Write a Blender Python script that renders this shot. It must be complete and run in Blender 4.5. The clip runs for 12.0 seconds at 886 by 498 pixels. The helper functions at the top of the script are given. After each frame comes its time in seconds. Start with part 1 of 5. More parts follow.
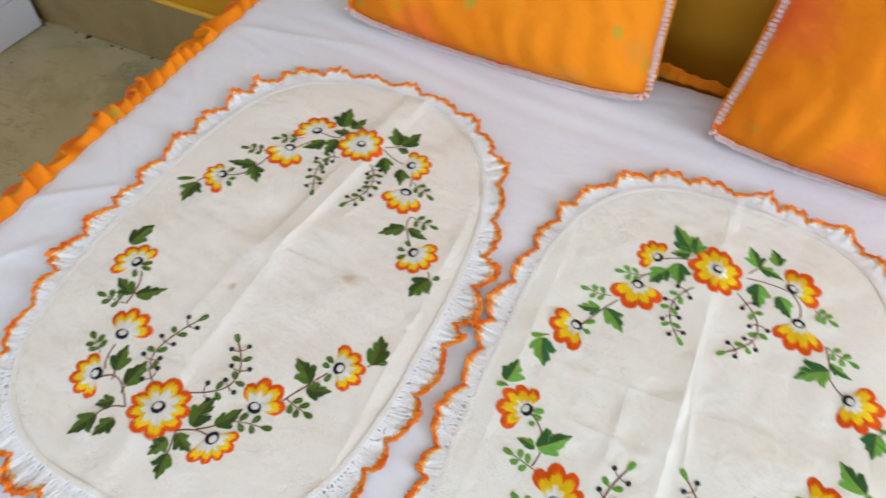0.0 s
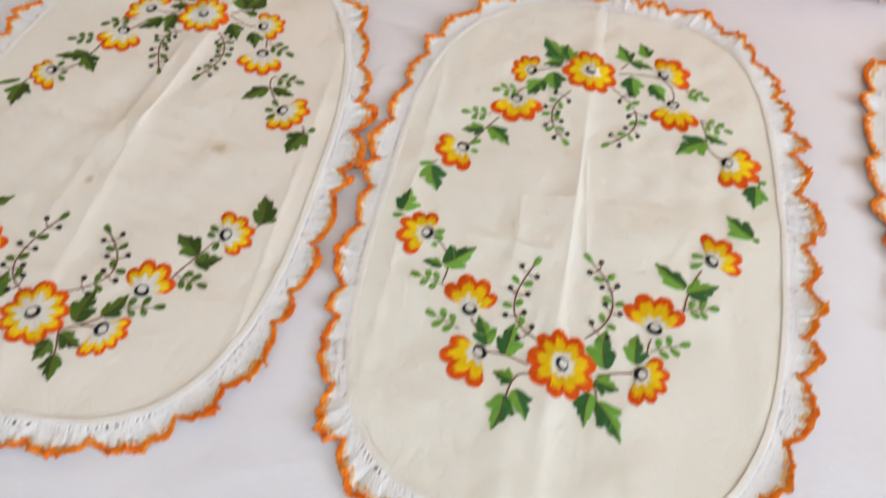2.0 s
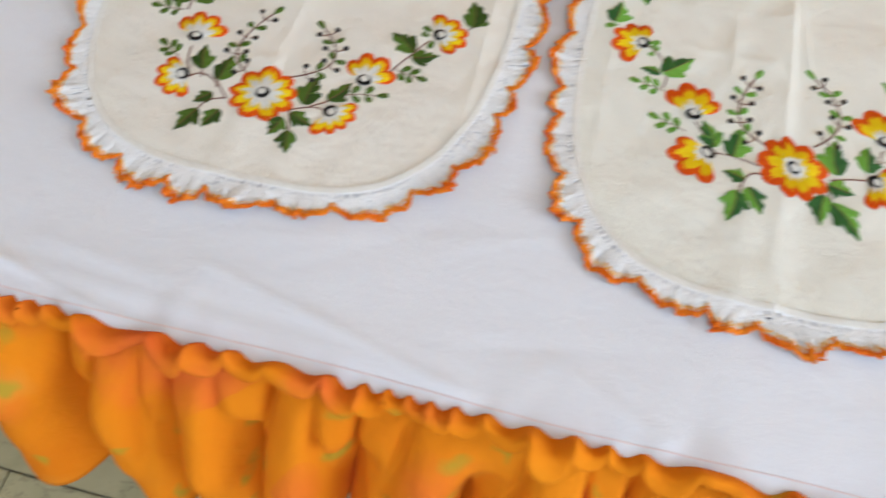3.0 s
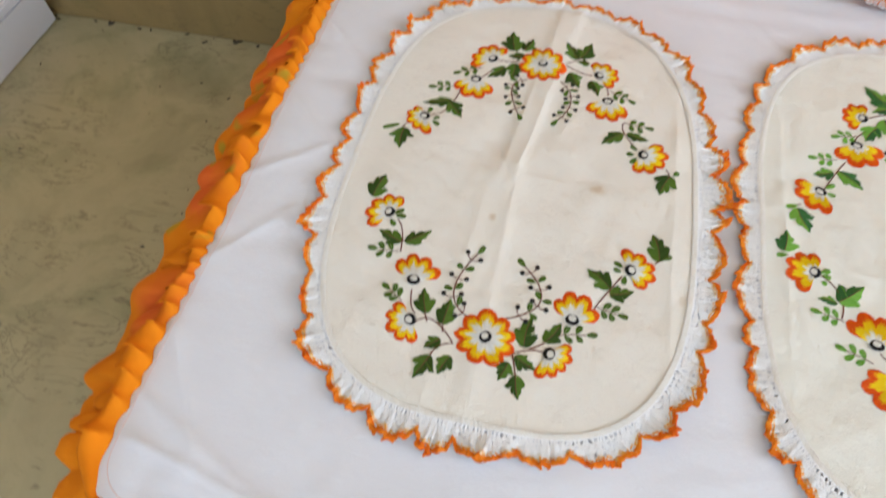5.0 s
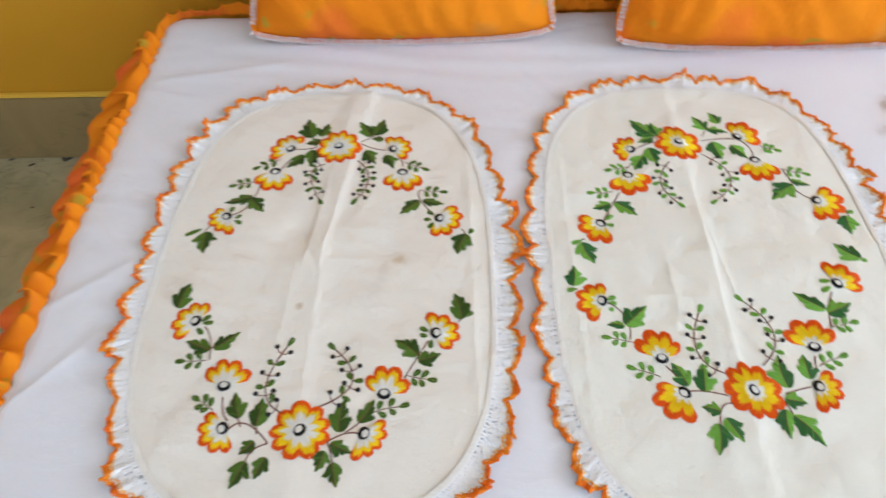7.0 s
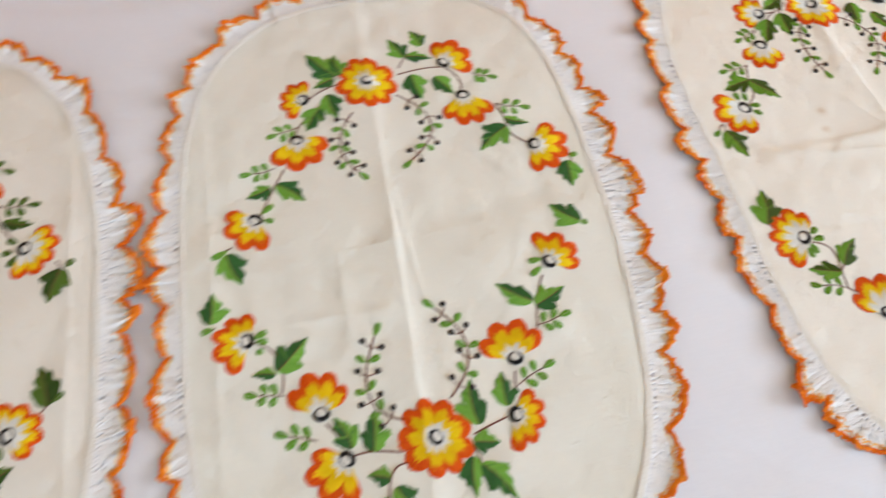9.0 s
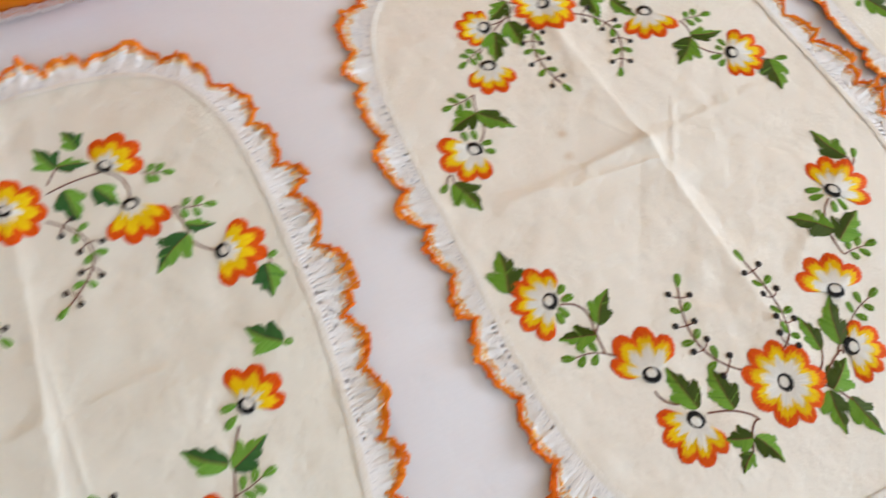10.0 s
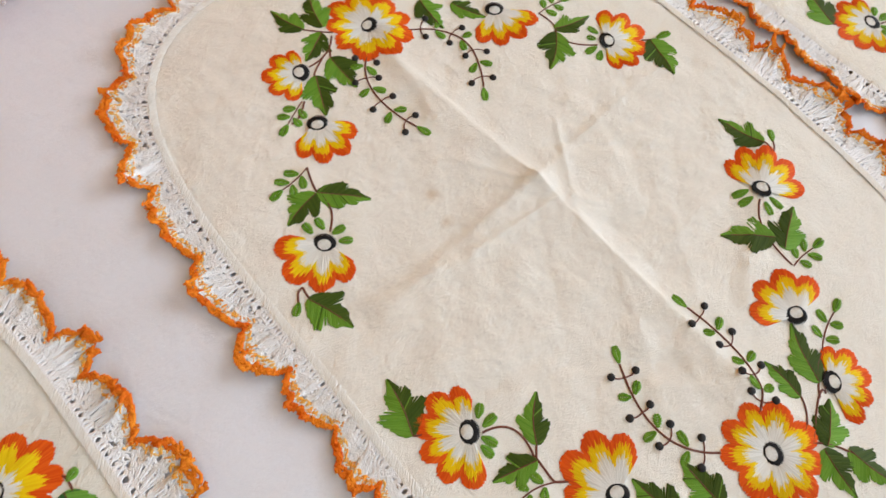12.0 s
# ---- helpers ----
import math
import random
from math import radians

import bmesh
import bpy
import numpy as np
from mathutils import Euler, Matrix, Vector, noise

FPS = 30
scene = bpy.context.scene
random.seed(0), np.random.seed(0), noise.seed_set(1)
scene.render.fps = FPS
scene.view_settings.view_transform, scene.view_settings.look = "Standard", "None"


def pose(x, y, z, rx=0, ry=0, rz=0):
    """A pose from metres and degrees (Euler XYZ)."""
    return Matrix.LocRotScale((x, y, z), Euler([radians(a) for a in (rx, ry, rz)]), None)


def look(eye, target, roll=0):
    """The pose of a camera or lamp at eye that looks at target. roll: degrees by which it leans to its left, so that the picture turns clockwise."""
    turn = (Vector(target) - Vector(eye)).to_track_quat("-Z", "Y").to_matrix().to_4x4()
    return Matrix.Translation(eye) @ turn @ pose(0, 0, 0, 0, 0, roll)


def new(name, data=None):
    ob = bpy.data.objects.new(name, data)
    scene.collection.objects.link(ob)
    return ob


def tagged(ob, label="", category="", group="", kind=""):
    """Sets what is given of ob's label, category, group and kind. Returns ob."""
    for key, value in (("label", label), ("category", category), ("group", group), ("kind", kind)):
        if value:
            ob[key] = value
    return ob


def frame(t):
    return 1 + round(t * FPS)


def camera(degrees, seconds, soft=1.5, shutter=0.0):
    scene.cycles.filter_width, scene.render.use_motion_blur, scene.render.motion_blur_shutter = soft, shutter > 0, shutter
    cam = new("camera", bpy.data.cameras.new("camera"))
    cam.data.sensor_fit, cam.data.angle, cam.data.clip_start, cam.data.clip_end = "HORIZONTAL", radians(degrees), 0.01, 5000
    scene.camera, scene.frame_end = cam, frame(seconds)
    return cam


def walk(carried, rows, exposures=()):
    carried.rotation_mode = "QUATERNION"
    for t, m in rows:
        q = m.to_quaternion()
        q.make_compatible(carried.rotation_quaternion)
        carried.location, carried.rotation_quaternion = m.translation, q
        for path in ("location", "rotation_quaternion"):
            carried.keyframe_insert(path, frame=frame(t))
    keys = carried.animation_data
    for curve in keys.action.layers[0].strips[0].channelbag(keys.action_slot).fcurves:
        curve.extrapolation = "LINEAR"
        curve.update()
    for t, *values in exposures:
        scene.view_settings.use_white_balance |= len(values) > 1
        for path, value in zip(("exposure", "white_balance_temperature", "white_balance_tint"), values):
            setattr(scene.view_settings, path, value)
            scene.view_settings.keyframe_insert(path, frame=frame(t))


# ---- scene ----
cam = camera(69.7, 12.0, 1.5, 0.5)
PATH = [
    (0, (0.29, -0.115, 0.928), (-0.14, 1.022, -0.66), 4.0),
    (0.5, (0.322, -0.104, 0.933), (0.035, 1.062, -0.666), 4.1),
    (1, (0.344, -0.095, 0.93), (0.15, 1.087, -0.672), 4.6),
    (1.5, (0.351, -0.113, 0.914), (0.222, 1.034, -0.719), 5.3),
    (2, (0.334, -0.164, 0.863), (0.213, 0.879, -0.839), 3.7),
    (2.5, (0.312, -0.24, 0.831), (0.133, 0.734, -0.907), 2.7),
    (3, (0.212, -0.297, 0.799), (0.022, 0.595, -0.981), 2.1),
    (3.5, (0.078, -0.299, 0.816), (-0.122, 0.462, -1.023), 1.5),
    (3.7, (0.024, -0.301, 0.808), (-0.131, 0.47, -1.03), 5.7),
    (5.3, (0.019, -0.235, 0.934), (-0.229, 0.892, -0.7), -1.6),
    (5.5, (0.031, -0.237, 0.938), (-0.198, 0.926, -0.673), -1.5),
    (6, (0.064, -0.238, 0.956), (-0.134, 0.981, -0.617), -2.1),
    (6.5, (0.095, -0.234, 0.96), (-0.039, 1.004, -0.605), -2.2),
    (7, (0.131, -0.217, 0.946), (0.119, 1.001, -0.64), -1.2),
    (7.2, (0.144, -0.208, 0.935), (0.196, 0.992, -0.664), -0.4),
    (8.8, (0.335, -0.061, 0.876), (0.579, 0.805, -0.91), 5.7),
    (9, (0.377, -0.041, 0.869), (0.644, 0.796, -0.927), 5.5),
    (9.5, (0.495, 0.003, 0.857), (0.827, 0.775, -0.958), 4.9),
    (10, (0.597, 0.028, 0.834), (1.009, 0.734, -0.991), 4.8),
    (10.5, (0.651, 0.073, 0.811), (1.167, 0.708, -1.014), 5.7),
    (11, (0.669, 0.099, 0.776), (1.231, 0.648, -1.063), 8.9),
    (11.5, (0.68, 0.115, 0.764), (1.258, 0.616, -1.084), 10.2),
    (12, (0.688, 0.12, 0.759), (1.303, 0.603, -1.082), 10.6),
]
walk(cam, [(t, look(eye, target, roll)) for t, eye, target, roll in PATH],
     ((0, 0.10, 6080, 11), (1.2, 0.05, 6150, 11), (2.3, -0.02, 6640, 13), (3.5, 0.0, 6180, 10), (5.4, 0.08, 6380, 11), (6.4, 0.06, 6060, 11), (7.2, 0.09, 6100, 11), (8.8, -0.01, 6500, 13), (10.5, -0.2, 6650, 13), (12, -0.2, 6650, 13)))

# ---- light ----
Z = 0.405            # height of the made-up divan
WALL_Y = 0.78        # face of the wall behind it

world = bpy.data.worlds.new("world")
scene.world = world
world.use_nodes = True
wn, wl = world.node_tree.nodes, world.node_tree.links
sky = wn.new("ShaderNodeTexSky")
sky.sky_type, sky.sun_disc = "NISHITA", False
sky.sun_elevation, sky.sun_rotation = radians(42), radians(120)
wl.new(sky.outputs[0], wn["Background"].inputs[0])
wn["Background"].inputs[1].default_value = 0.1

sun = new("sun", bpy.data.lights.new("sun", "SUN"))
sun.data.energy, sun.data.angle, sun.data.color = 2.5, radians(0.5), (1, 0.95, 0.88)
sun.matrix_world = look((6, -3.5, 6), (0, 0, 0))


def window_lamp(name, eye, target, wide, high, watts, colour):
    lamp = new(name, bpy.data.lights.new(name, "AREA"))
    lamp.data.shape, lamp.data.size, lamp.data.size_y = "RECTANGLE", wide, high
    lamp.data.energy, lamp.data.color = watts, colour
    lamp.matrix_world = look(eye, target)


window_lamp("window_light_east", (2.93, -0.65, 1.55), (0, -0.65, 2.6), 1.9, 1.35, 76, (0.82, 0.96, 1.12))
window_lamp("window_light_south", (0.2, -2.72, 1.5), (0.2, 0, 2.7), 1.8, 1.6, 36, (0.82, 0.96, 1.12))

# ---- materials ----


def material(name, rough=0.8, metal=0.0, spec=0.5):
    m = bpy.data.materials.new(name)
    m.use_nodes = True
    n, l = m.node_tree.nodes, m.node_tree.links
    b = n["Principled BSDF"]
    b.inputs["Roughness"].default_value = rough
    b.inputs["Metallic"].default_value = metal
    b.inputs["Specular IOR Level"].default_value = spec
    return m, n, l, b


def mapped(n, l, scale, kind="Object"):
    c, mp = n.new("ShaderNodeTexCoord"), n.new("ShaderNodeMapping")
    mp.inputs["Scale"].default_value = scale
    l.new(c.outputs[kind], mp.inputs[0])
    return mp.outputs[0]


def noise_tex(n, l, vec, scale, detail=4, rough=0.55, distort=0.0):
    t = n.new("ShaderNodeTexNoise")
    t.inputs["Scale"].default_value, t.inputs["Detail"].default_value = scale, detail
    t.inputs["Roughness"].default_value, t.inputs["Distortion"].default_value = rough, distort
    l.new(vec, t.inputs["Vector"])
    return t.outputs["Fac"]


def ramp(n, l, fac, stops):
    r = n.new("ShaderNodeValToRGB")
    while len(r.color_ramp.elements) < len(stops):
        r.color_ramp.elements.new(0.5)
    for e, (p, c) in zip(r.color_ramp.elements, stops):
        e.position, e.color = p, (*c, 1) if len(c) == 3 else c
    l.new(fac, r.inputs[0])
    return r.outputs[0]


def mix(n, l, fac, a, b, mode="MIX"):
    x = n.new("ShaderNodeMix")
    x.data_type, x.blend_type = "RGBA", mode
    for value, slot in ((fac, 0), (a, 6), (b, 7)):
        if isinstance(value, (int, float)):
            x.inputs[slot].default_value = value
        elif isinstance(value, tuple):
            x.inputs[slot].default_value = (*value, 1)
        else:
            l.new(value, x.inputs[slot])
    return x.outputs[2]


def bump(n, l, b, height, strength, distance):
    x = n.new("ShaderNodeBump")
    x.inputs["Strength"].default_value, x.inputs["Distance"].default_value = strength, distance
    l.new(height, x.inputs["Height"])
    l.new(x.outputs[0], b.inputs["Normal"])


def cloth(name, light, dark, scale=9, stain=None, marks=(), relief=0.6):
    m, n, l, b = material(name, 0.9, 0, 0.2)
    v = mapped(n, l, (1, 1, 1))
    big = noise_tex(n, l, v, scale, 5)
    col = ramp(n, l, big, [(0.3, dark), (0.7, light)])
    slub = noise_tex(n, l, mapped(n, l, (60, 900, 60)), 1.0, 2)
    col = mix(n, l, 0.10, col, ramp(n, l, slub, [(0.3, tuple(c * 0.8 for c in light)), (0.7, light)]))
    if stain:
        spots = noise_tex(n, l, v, 22, 3, 0.6, 0.4)
        fac = ramp(n, l, spots, [(0.68, (0, 0, 0)), (0.80, (0.35, 0.35, 0.35))])
        col = mix(n, l, fac, col, stain)
    for mx, my, size, tone in marks:
        d = n.new("ShaderNodeVectorMath")
        d.operation = "DISTANCE"
        l.new(v, d.inputs[0])
        d.inputs[1].default_value = (mx, my, 0)
        wob = n.new("ShaderNodeMath")
        wob.operation = "MULTIPLY_ADD"
        l.new(noise_tex(n, l, v, 130, 3), wob.inputs[0])
        wob.inputs[1].default_value = size
        l.new(d.outputs["Value"], wob.inputs[2])
        col = mix(n, l, ramp(n, l, wob.outputs[0], [(size * 0.9, (0.55, 0.55, 0.55)), (size * 1.4, (0, 0, 0))]), col, tone)
    l.new(col, b.inputs["Base Color"])
    b.inputs["Sheen Weight"].default_value = 0.15
    crumple = noise_tex(n, l, v, 38, 6, 0.55, 0.1)
    t = n.new("ShaderNodeMath")
    t.operation = "MULTIPLY_ADD"
    l.new(crumple, t.inputs[0])
    t.inputs[1].default_value = 4
    grain = n.new("ShaderNodeMath")
    grain.operation = "MULTIPLY_ADD"
    l.new(noise_tex(n, l, v, 105, 4, 0.6, 0.3), grain.inputs[0])
    grain.inputs[1].default_value = 1.6
    l.new(t.outputs[0], grain.inputs[2])
    l.new(noise_tex(n, l, mapped(n, l, (500, 2600, 500)), 1.0, 2), t.inputs[2])
    bump(n, l, b, grain.outputs[0], relief, 0.0008)
    return m


def thread(name, a, c, rough=0.6, patch=0):
    """Cotton embroidery thread: each stitch takes its own shade; patch varies the shade along the work."""
    m, n, l, b = material(name, rough, 0, 0.1)
    g = n.new("ShaderNodeNewGeometry")
    col = ramp(n, l, g.outputs["Random Per Island"], [(0.0, a), (1.0, c)])
    if patch:
        v = mapped(n, l, (1, 1, 1))
        col2 = ramp(n, l, noise_tex(n, l, v, patch, 2), [(0.38, a), (0.62, c)])
        col = mix(n, l, 0.65, col, col2)
    l.new(col, b.inputs["Base Color"])
    b.inputs["Sheen Weight"].default_value = 0.03
    fine = noise_tex(n, l, mapped(n, l, (1, 1, 1)), 1400, 2)
    bump(n, l, b, fine, 0.5, 0.0003)
    return m


def print_cotton(name):
    """Orange cotton with a soft, faded print of red-orange blooms and yellow-green leaves."""
    m, n, l, b = material(name, 0.9, 0, 0.08)
    v = mapped(n, l, (1, 1, 1))
    wob = noise_tex(n, l, v, 18, 3)
    add = n.new("ShaderNodeVectorMath")
    add.operation = "MULTIPLY_ADD"
    l.new(wob, add.inputs[0])
    add.inputs[1].default_value = (0.06, 0.06, 0.06)
    l.new(v, add.inputs[2])

    def spots(scale, inner, outer, keep):
        vo = n.new("ShaderNodeTexVoronoi")
        vo.inputs["Scale"].default_value = scale
        l.new(add.outputs[0], vo.inputs["Vector"])
        near = ramp(n, l, vo.outputs["Distance"], [(inner, (1, 1, 1)), (outer, (0, 0, 0))])
        sel = n.new("ShaderNodeSeparateColor")
        l.new(vo.outputs["Color"], sel.inputs[0])
        pick = ramp(n, l, sel.outputs[0], [(keep, (0, 0, 0)), (keep + 0.02, (1, 1, 1))])
        return mix(n, l, 1.0, near, pick, "MULTIPLY")
    base = ramp(n, l, noise_tex(n, l, v, 7, 4), [(0.3, (0.70, 0.180, 0.006)), (0.7, (0.79, 0.240, 0.009))])
    col = mix(n, l, mix(n, l, 1.0, spots(9, 0.22, 0.52, 0.30), (0.8, 0.8, 0.8), "MULTIPLY"), base, (0.74, 0.12, 0.028))
    col = mix(n, l, spots(13, 0.16, 0.34, 0.72), col, (0.70, 0.235, 0.022))
    green = spots(30, 0.16, 0.34, 0.76)
    col = mix(n, l, mix(n, l, 1.0, green, (0.7, 0.7, 0.7), "MULTIPLY"), col, (0.36, 0.31, 0.03))
    l.new(col, b.inputs["Base Color"])
    bump(n, l, b, noise_tex(n, l, v, 42, 6, 0.6, 0.35), 0.55, 0.004)
    return m


def marble(name, light, mid, dark, gloss, tint=(0.16, 0.19, 0.10), veined=1.0):
    m, n, l, b = material(name, gloss, 0, 0.4)
    info = n.new("ShaderNodeObjectInfo")
    c, shift = n.new("ShaderNodeTexCoord"), n.new("ShaderNodeVectorMath")
    l.new(c.outputs["Object"], shift.inputs[0])
    l.new(info.outputs["Random"], shift.inputs[1])
    v = shift.outputs[0]
    cloud = noise_tex(n, l, v, 3.2, 7, 0.62, 0.8)
    col = ramp(n, l, cloud, [(0.3, mid), (0.5, light), (0.72, tuple(x * 0.9 for x in mid))])
    greenish = noise_tex(n, l, v, 9, 5, 0.6, 0.5)
    col = mix(n, l, ramp(n, l, greenish, [(0.52, (0, 0, 0)), (0.72, (0.45, 0.45, 0.45))]), col, tint)
    mp = n.new("ShaderNodeMapping")
    mp.inputs["Scale"].default_value, mp.inputs["Rotation"].default_value = (1, 2.6, 1.5), (0, 0, 0.5)
    l.new(v, mp.inputs[0])
    vein = noise_tex(n, l, mp.outputs[0], 7, 6, 0.6, 1.6)
    lines = ramp(n, l, vein, [(0.480, (0, 0, 0)), (0.5, (0.85 * veined,) * 3), (0.515, (0, 0, 0))])
    gate = ramp(n, l, noise_tex(n, l, v, 5, 2), [(0.46, (0, 0, 0)), (0.58, (1, 1, 1))])
    col = mix(n, l, mix(n, l, 1.0, lines, gate, "MULTIPLY"), col, dark)
    fleck = noise_tex(n, l, mp.outputs[0], 24, 4, 0.55, 0.8)
    col = mix(n, l, ramp(n, l, fleck, [(0.64, (0, 0, 0)), (0.72, (0.6 * veined,) * 3)]), col, dark)
    l.new(col, b.inputs["Base Color"])
    bump(n, l, b, noise_tex(n, l, v, 30, 4), 0.15, 0.001)
    return m


def paint(name, colour, rough=0.7, depth=0.0006):
    m, n, l, b = material(name, rough, 0, 0.3)
    v = mapped(n, l, (1, 1, 1))
    col = ramp(n, l, noise_tex(n, l, v, 2.5, 5), [(0.3, tuple(c * 0.93 for c in colour)), (0.7, colour)])
    l.new(col, b.inputs["Base Color"])
    bump(n, l, b, noise_tex(n, l, v, 160, 4), 0.3, depth)
    return m


M_SHEET = cloth("white_sheet_cotton", (0.755, 0.765, 0.81), (0.71, 0.72, 0.765), 5, relief=0.34)
LINEN = {k: cloth("cream_linen_" + k, light, dark, 7, (0.58, 0.44, 0.26), marks, 0.85) for k, light, dark, marks in (
    ("a", (0.86, 0.826, 0.745), (0.835, 0.798, 0.715), [(0.079, -0.005, 0.009, (0.56, 0.41, 0.22)), (-0.020, -0.062, 0.005, (0.5, 0.34, 0.18))]),
    ("b", (0.835, 0.825, 0.742), (0.805, 0.793, 0.708), [(0.046, 0.107, 0.0045, (0.16, 0.07, 0.03))]),
    ("c", (0.86, 0.826, 0.745), (0.835, 0.798, 0.715), [(-0.06, 0.055, 0.006, (0.6, 0.42, 0.24)), (-0.065, 0.035, 0.004, (0.6, 0.42, 0.24))]), ("d", (0.86, 0.826, 0.745), (0.835, 0.798, 0.715), []))}
M_LACE = thread("white_crochet_thread", (0.93, 0.925, 0.925), (0.86, 0.855, 0.855), 0.85)
M_BRAID = thread("pinkish_white_braid_thread", (0.78, 0.70, 0.67), (0.62, 0.53, 0.50), 0.8)
M_SEAM = thread("pink_seam_thread", (0.72, 0.56, 0.54), (0.78, 0.66, 0.65), 0.8)
M_HEM = thread("cream_hem_thread", (0.86, 0.84, 0.79), (0.80, 0.77, 0.71), 0.8)
M_EDGE = thread("variegated_orange_thread", (0.80, 0.13, 0.008), (0.92, 0.30, 0.025), 0.7, 60)
M_EDGE_IN = thread("amber_edge_thread", (0.88, 0.30, 0.02), (0.95, 0.60, 0.16), 0.7, 70)
M_FLAME = thread("red_orange_thread", (0.74, 0.080, 0.006), (0.88, 0.150, 0.012), 0.5)
M_YELLOW = thread("golden_yellow_thread", (0.92, 0.58, 0.006), (0.98, 0.72, 0.012), 0.5)
M_WHITE = thread("white_embroidery_thread", (0.86, 0.84, 0.79), (0.72, 0.70, 0.64), 0.55)
M_BLACK = thread("black_thread", (0.012, 0.012, 0.013), (0.03, 0.028, 0.028), 0.5)
M_BROWN = thread("brown_stem_thread", (0.14, 0.045, 0.030), (0.20, 0.075, 0.052), 0.6)
GREENS = {
    "olive": (thread("olive_green_thread", (0.075, 0.145, 0.02), (0.12, 0.21, 0.035), 0.5),
              thread("dark_olive_thread", (0.035, 0.072, 0.014), (0.055, 0.105, 0.02), 0.5)),
    "bright": (thread("bright_green_thread", (0.15, 0.36, 0.05), (0.22, 0.45, 0.075), 0.5),
               thread("bottle_green_thread", (0.035, 0.12, 0.035), (0.055, 0.17, 0.045), 0.5)),
    "leaf": (thread("leaf_green_thread", (0.12, 0.28, 0.025), (0.19, 0.36, 0.045), 0.5),
             thread("deep_green_thread", (0.040, 0.072, 0.008), (0.070, 0.108, 0.012), 0.5)),
}
M_PRINT = print_cotton("orange_print_cotton")
M_WALL = paint("golden_yellow_wall_paint", (0.575, 0.268, 0.008))
M_LEDGE = paint("pale_yellow_wall_paint", (0.80, 0.50, 0.06))
M_CEIL = paint("white_ceiling_paint", (0.8, 0.8, 0.78))
M_FLOOR = marble("beige_green_marble", (0.44, 0.375, 0.215), (0.34, 0.298, 0.168), (0.05, 0.045, 0.03), 0.35, (0.16, 0.19, 0.09), 0.6)
M_SKIRT = marble("brown_green_marble", (0.30, 0.205, 0.085), (0.225, 0.155, 0.066), (0.06, 0.045, 0.025), 0.3, (0.17, 0.15, 0.06), 0.35)
M_GROUT = paint("dark_grout", (0.07, 0.06, 0.05), 0.9)
M_BOX = paint("white_board", (0.74, 0.74, 0.78), 0.6)
M_WOOD = paint("dark_wood", (0.12, 0.06, 0.03), 0.5)
M_TICK = paint("mattress_ticking", (0.6, 0.58, 0.54), 0.9)

# ---- helpers for building ----


def mesh_of(name, verts, faces, mats, slots=None, smooth=True):
    me = bpy.data.meshes.new(name)
    me.from_pydata([tuple(v) for v in verts], [], [tuple(f) for f in faces])
    for m in mats:
        me.materials.append(m)
    if slots is not None:
        me.polygons.foreach_set("material_index", np.asarray(slots, dtype=np.int32))
    me.polygons.foreach_set("use_smooth", np.full(len(me.polygons), smooth))
    me.update()
    return me


def add(name, me, parent=None, label="", at=None):
    ob = new(name, me)
    if parent:
        ob.parent = parent
    if at is not None:
        ob.location = at
    return tagged(ob, label)


def thing(name, at, label, category, group="", kind=""):
    return tagged(new_at(name, at), label, category, group, kind)


def new_at(name, at):
    ob = new(name)
    ob.location = at
    return ob


def box_mesh(name, lo, hi, mat, bevel=0.004):
    bm = bmesh.new()
    bmesh.ops.create_cube(bm, size=1.0)
    for v in bm.verts:
        v.co = Vector([lo[i] + (v.co[i] + 0.5) * (hi[i] - lo[i]) for i in range(3)])
    if bevel:
        bmesh.ops.bevel(bm, geom=bm.edges[:], offset=bevel, segments=2, affect="EDGES")
    me = bpy.data.meshes.new(name)
    bm.to_mesh(me)
    bm.free()
    me.materials.append(mat)
    return me


def grid_faces(rows, cols, closed=False):
    out = []
    for i in range(rows - 1):
        for j in range(cols if closed else cols - 1):
            k = (j + 1) % cols
            out.append((i * cols + j, i * cols + k, (i + 1) * cols + k, (i + 1) * cols + j))
    return out


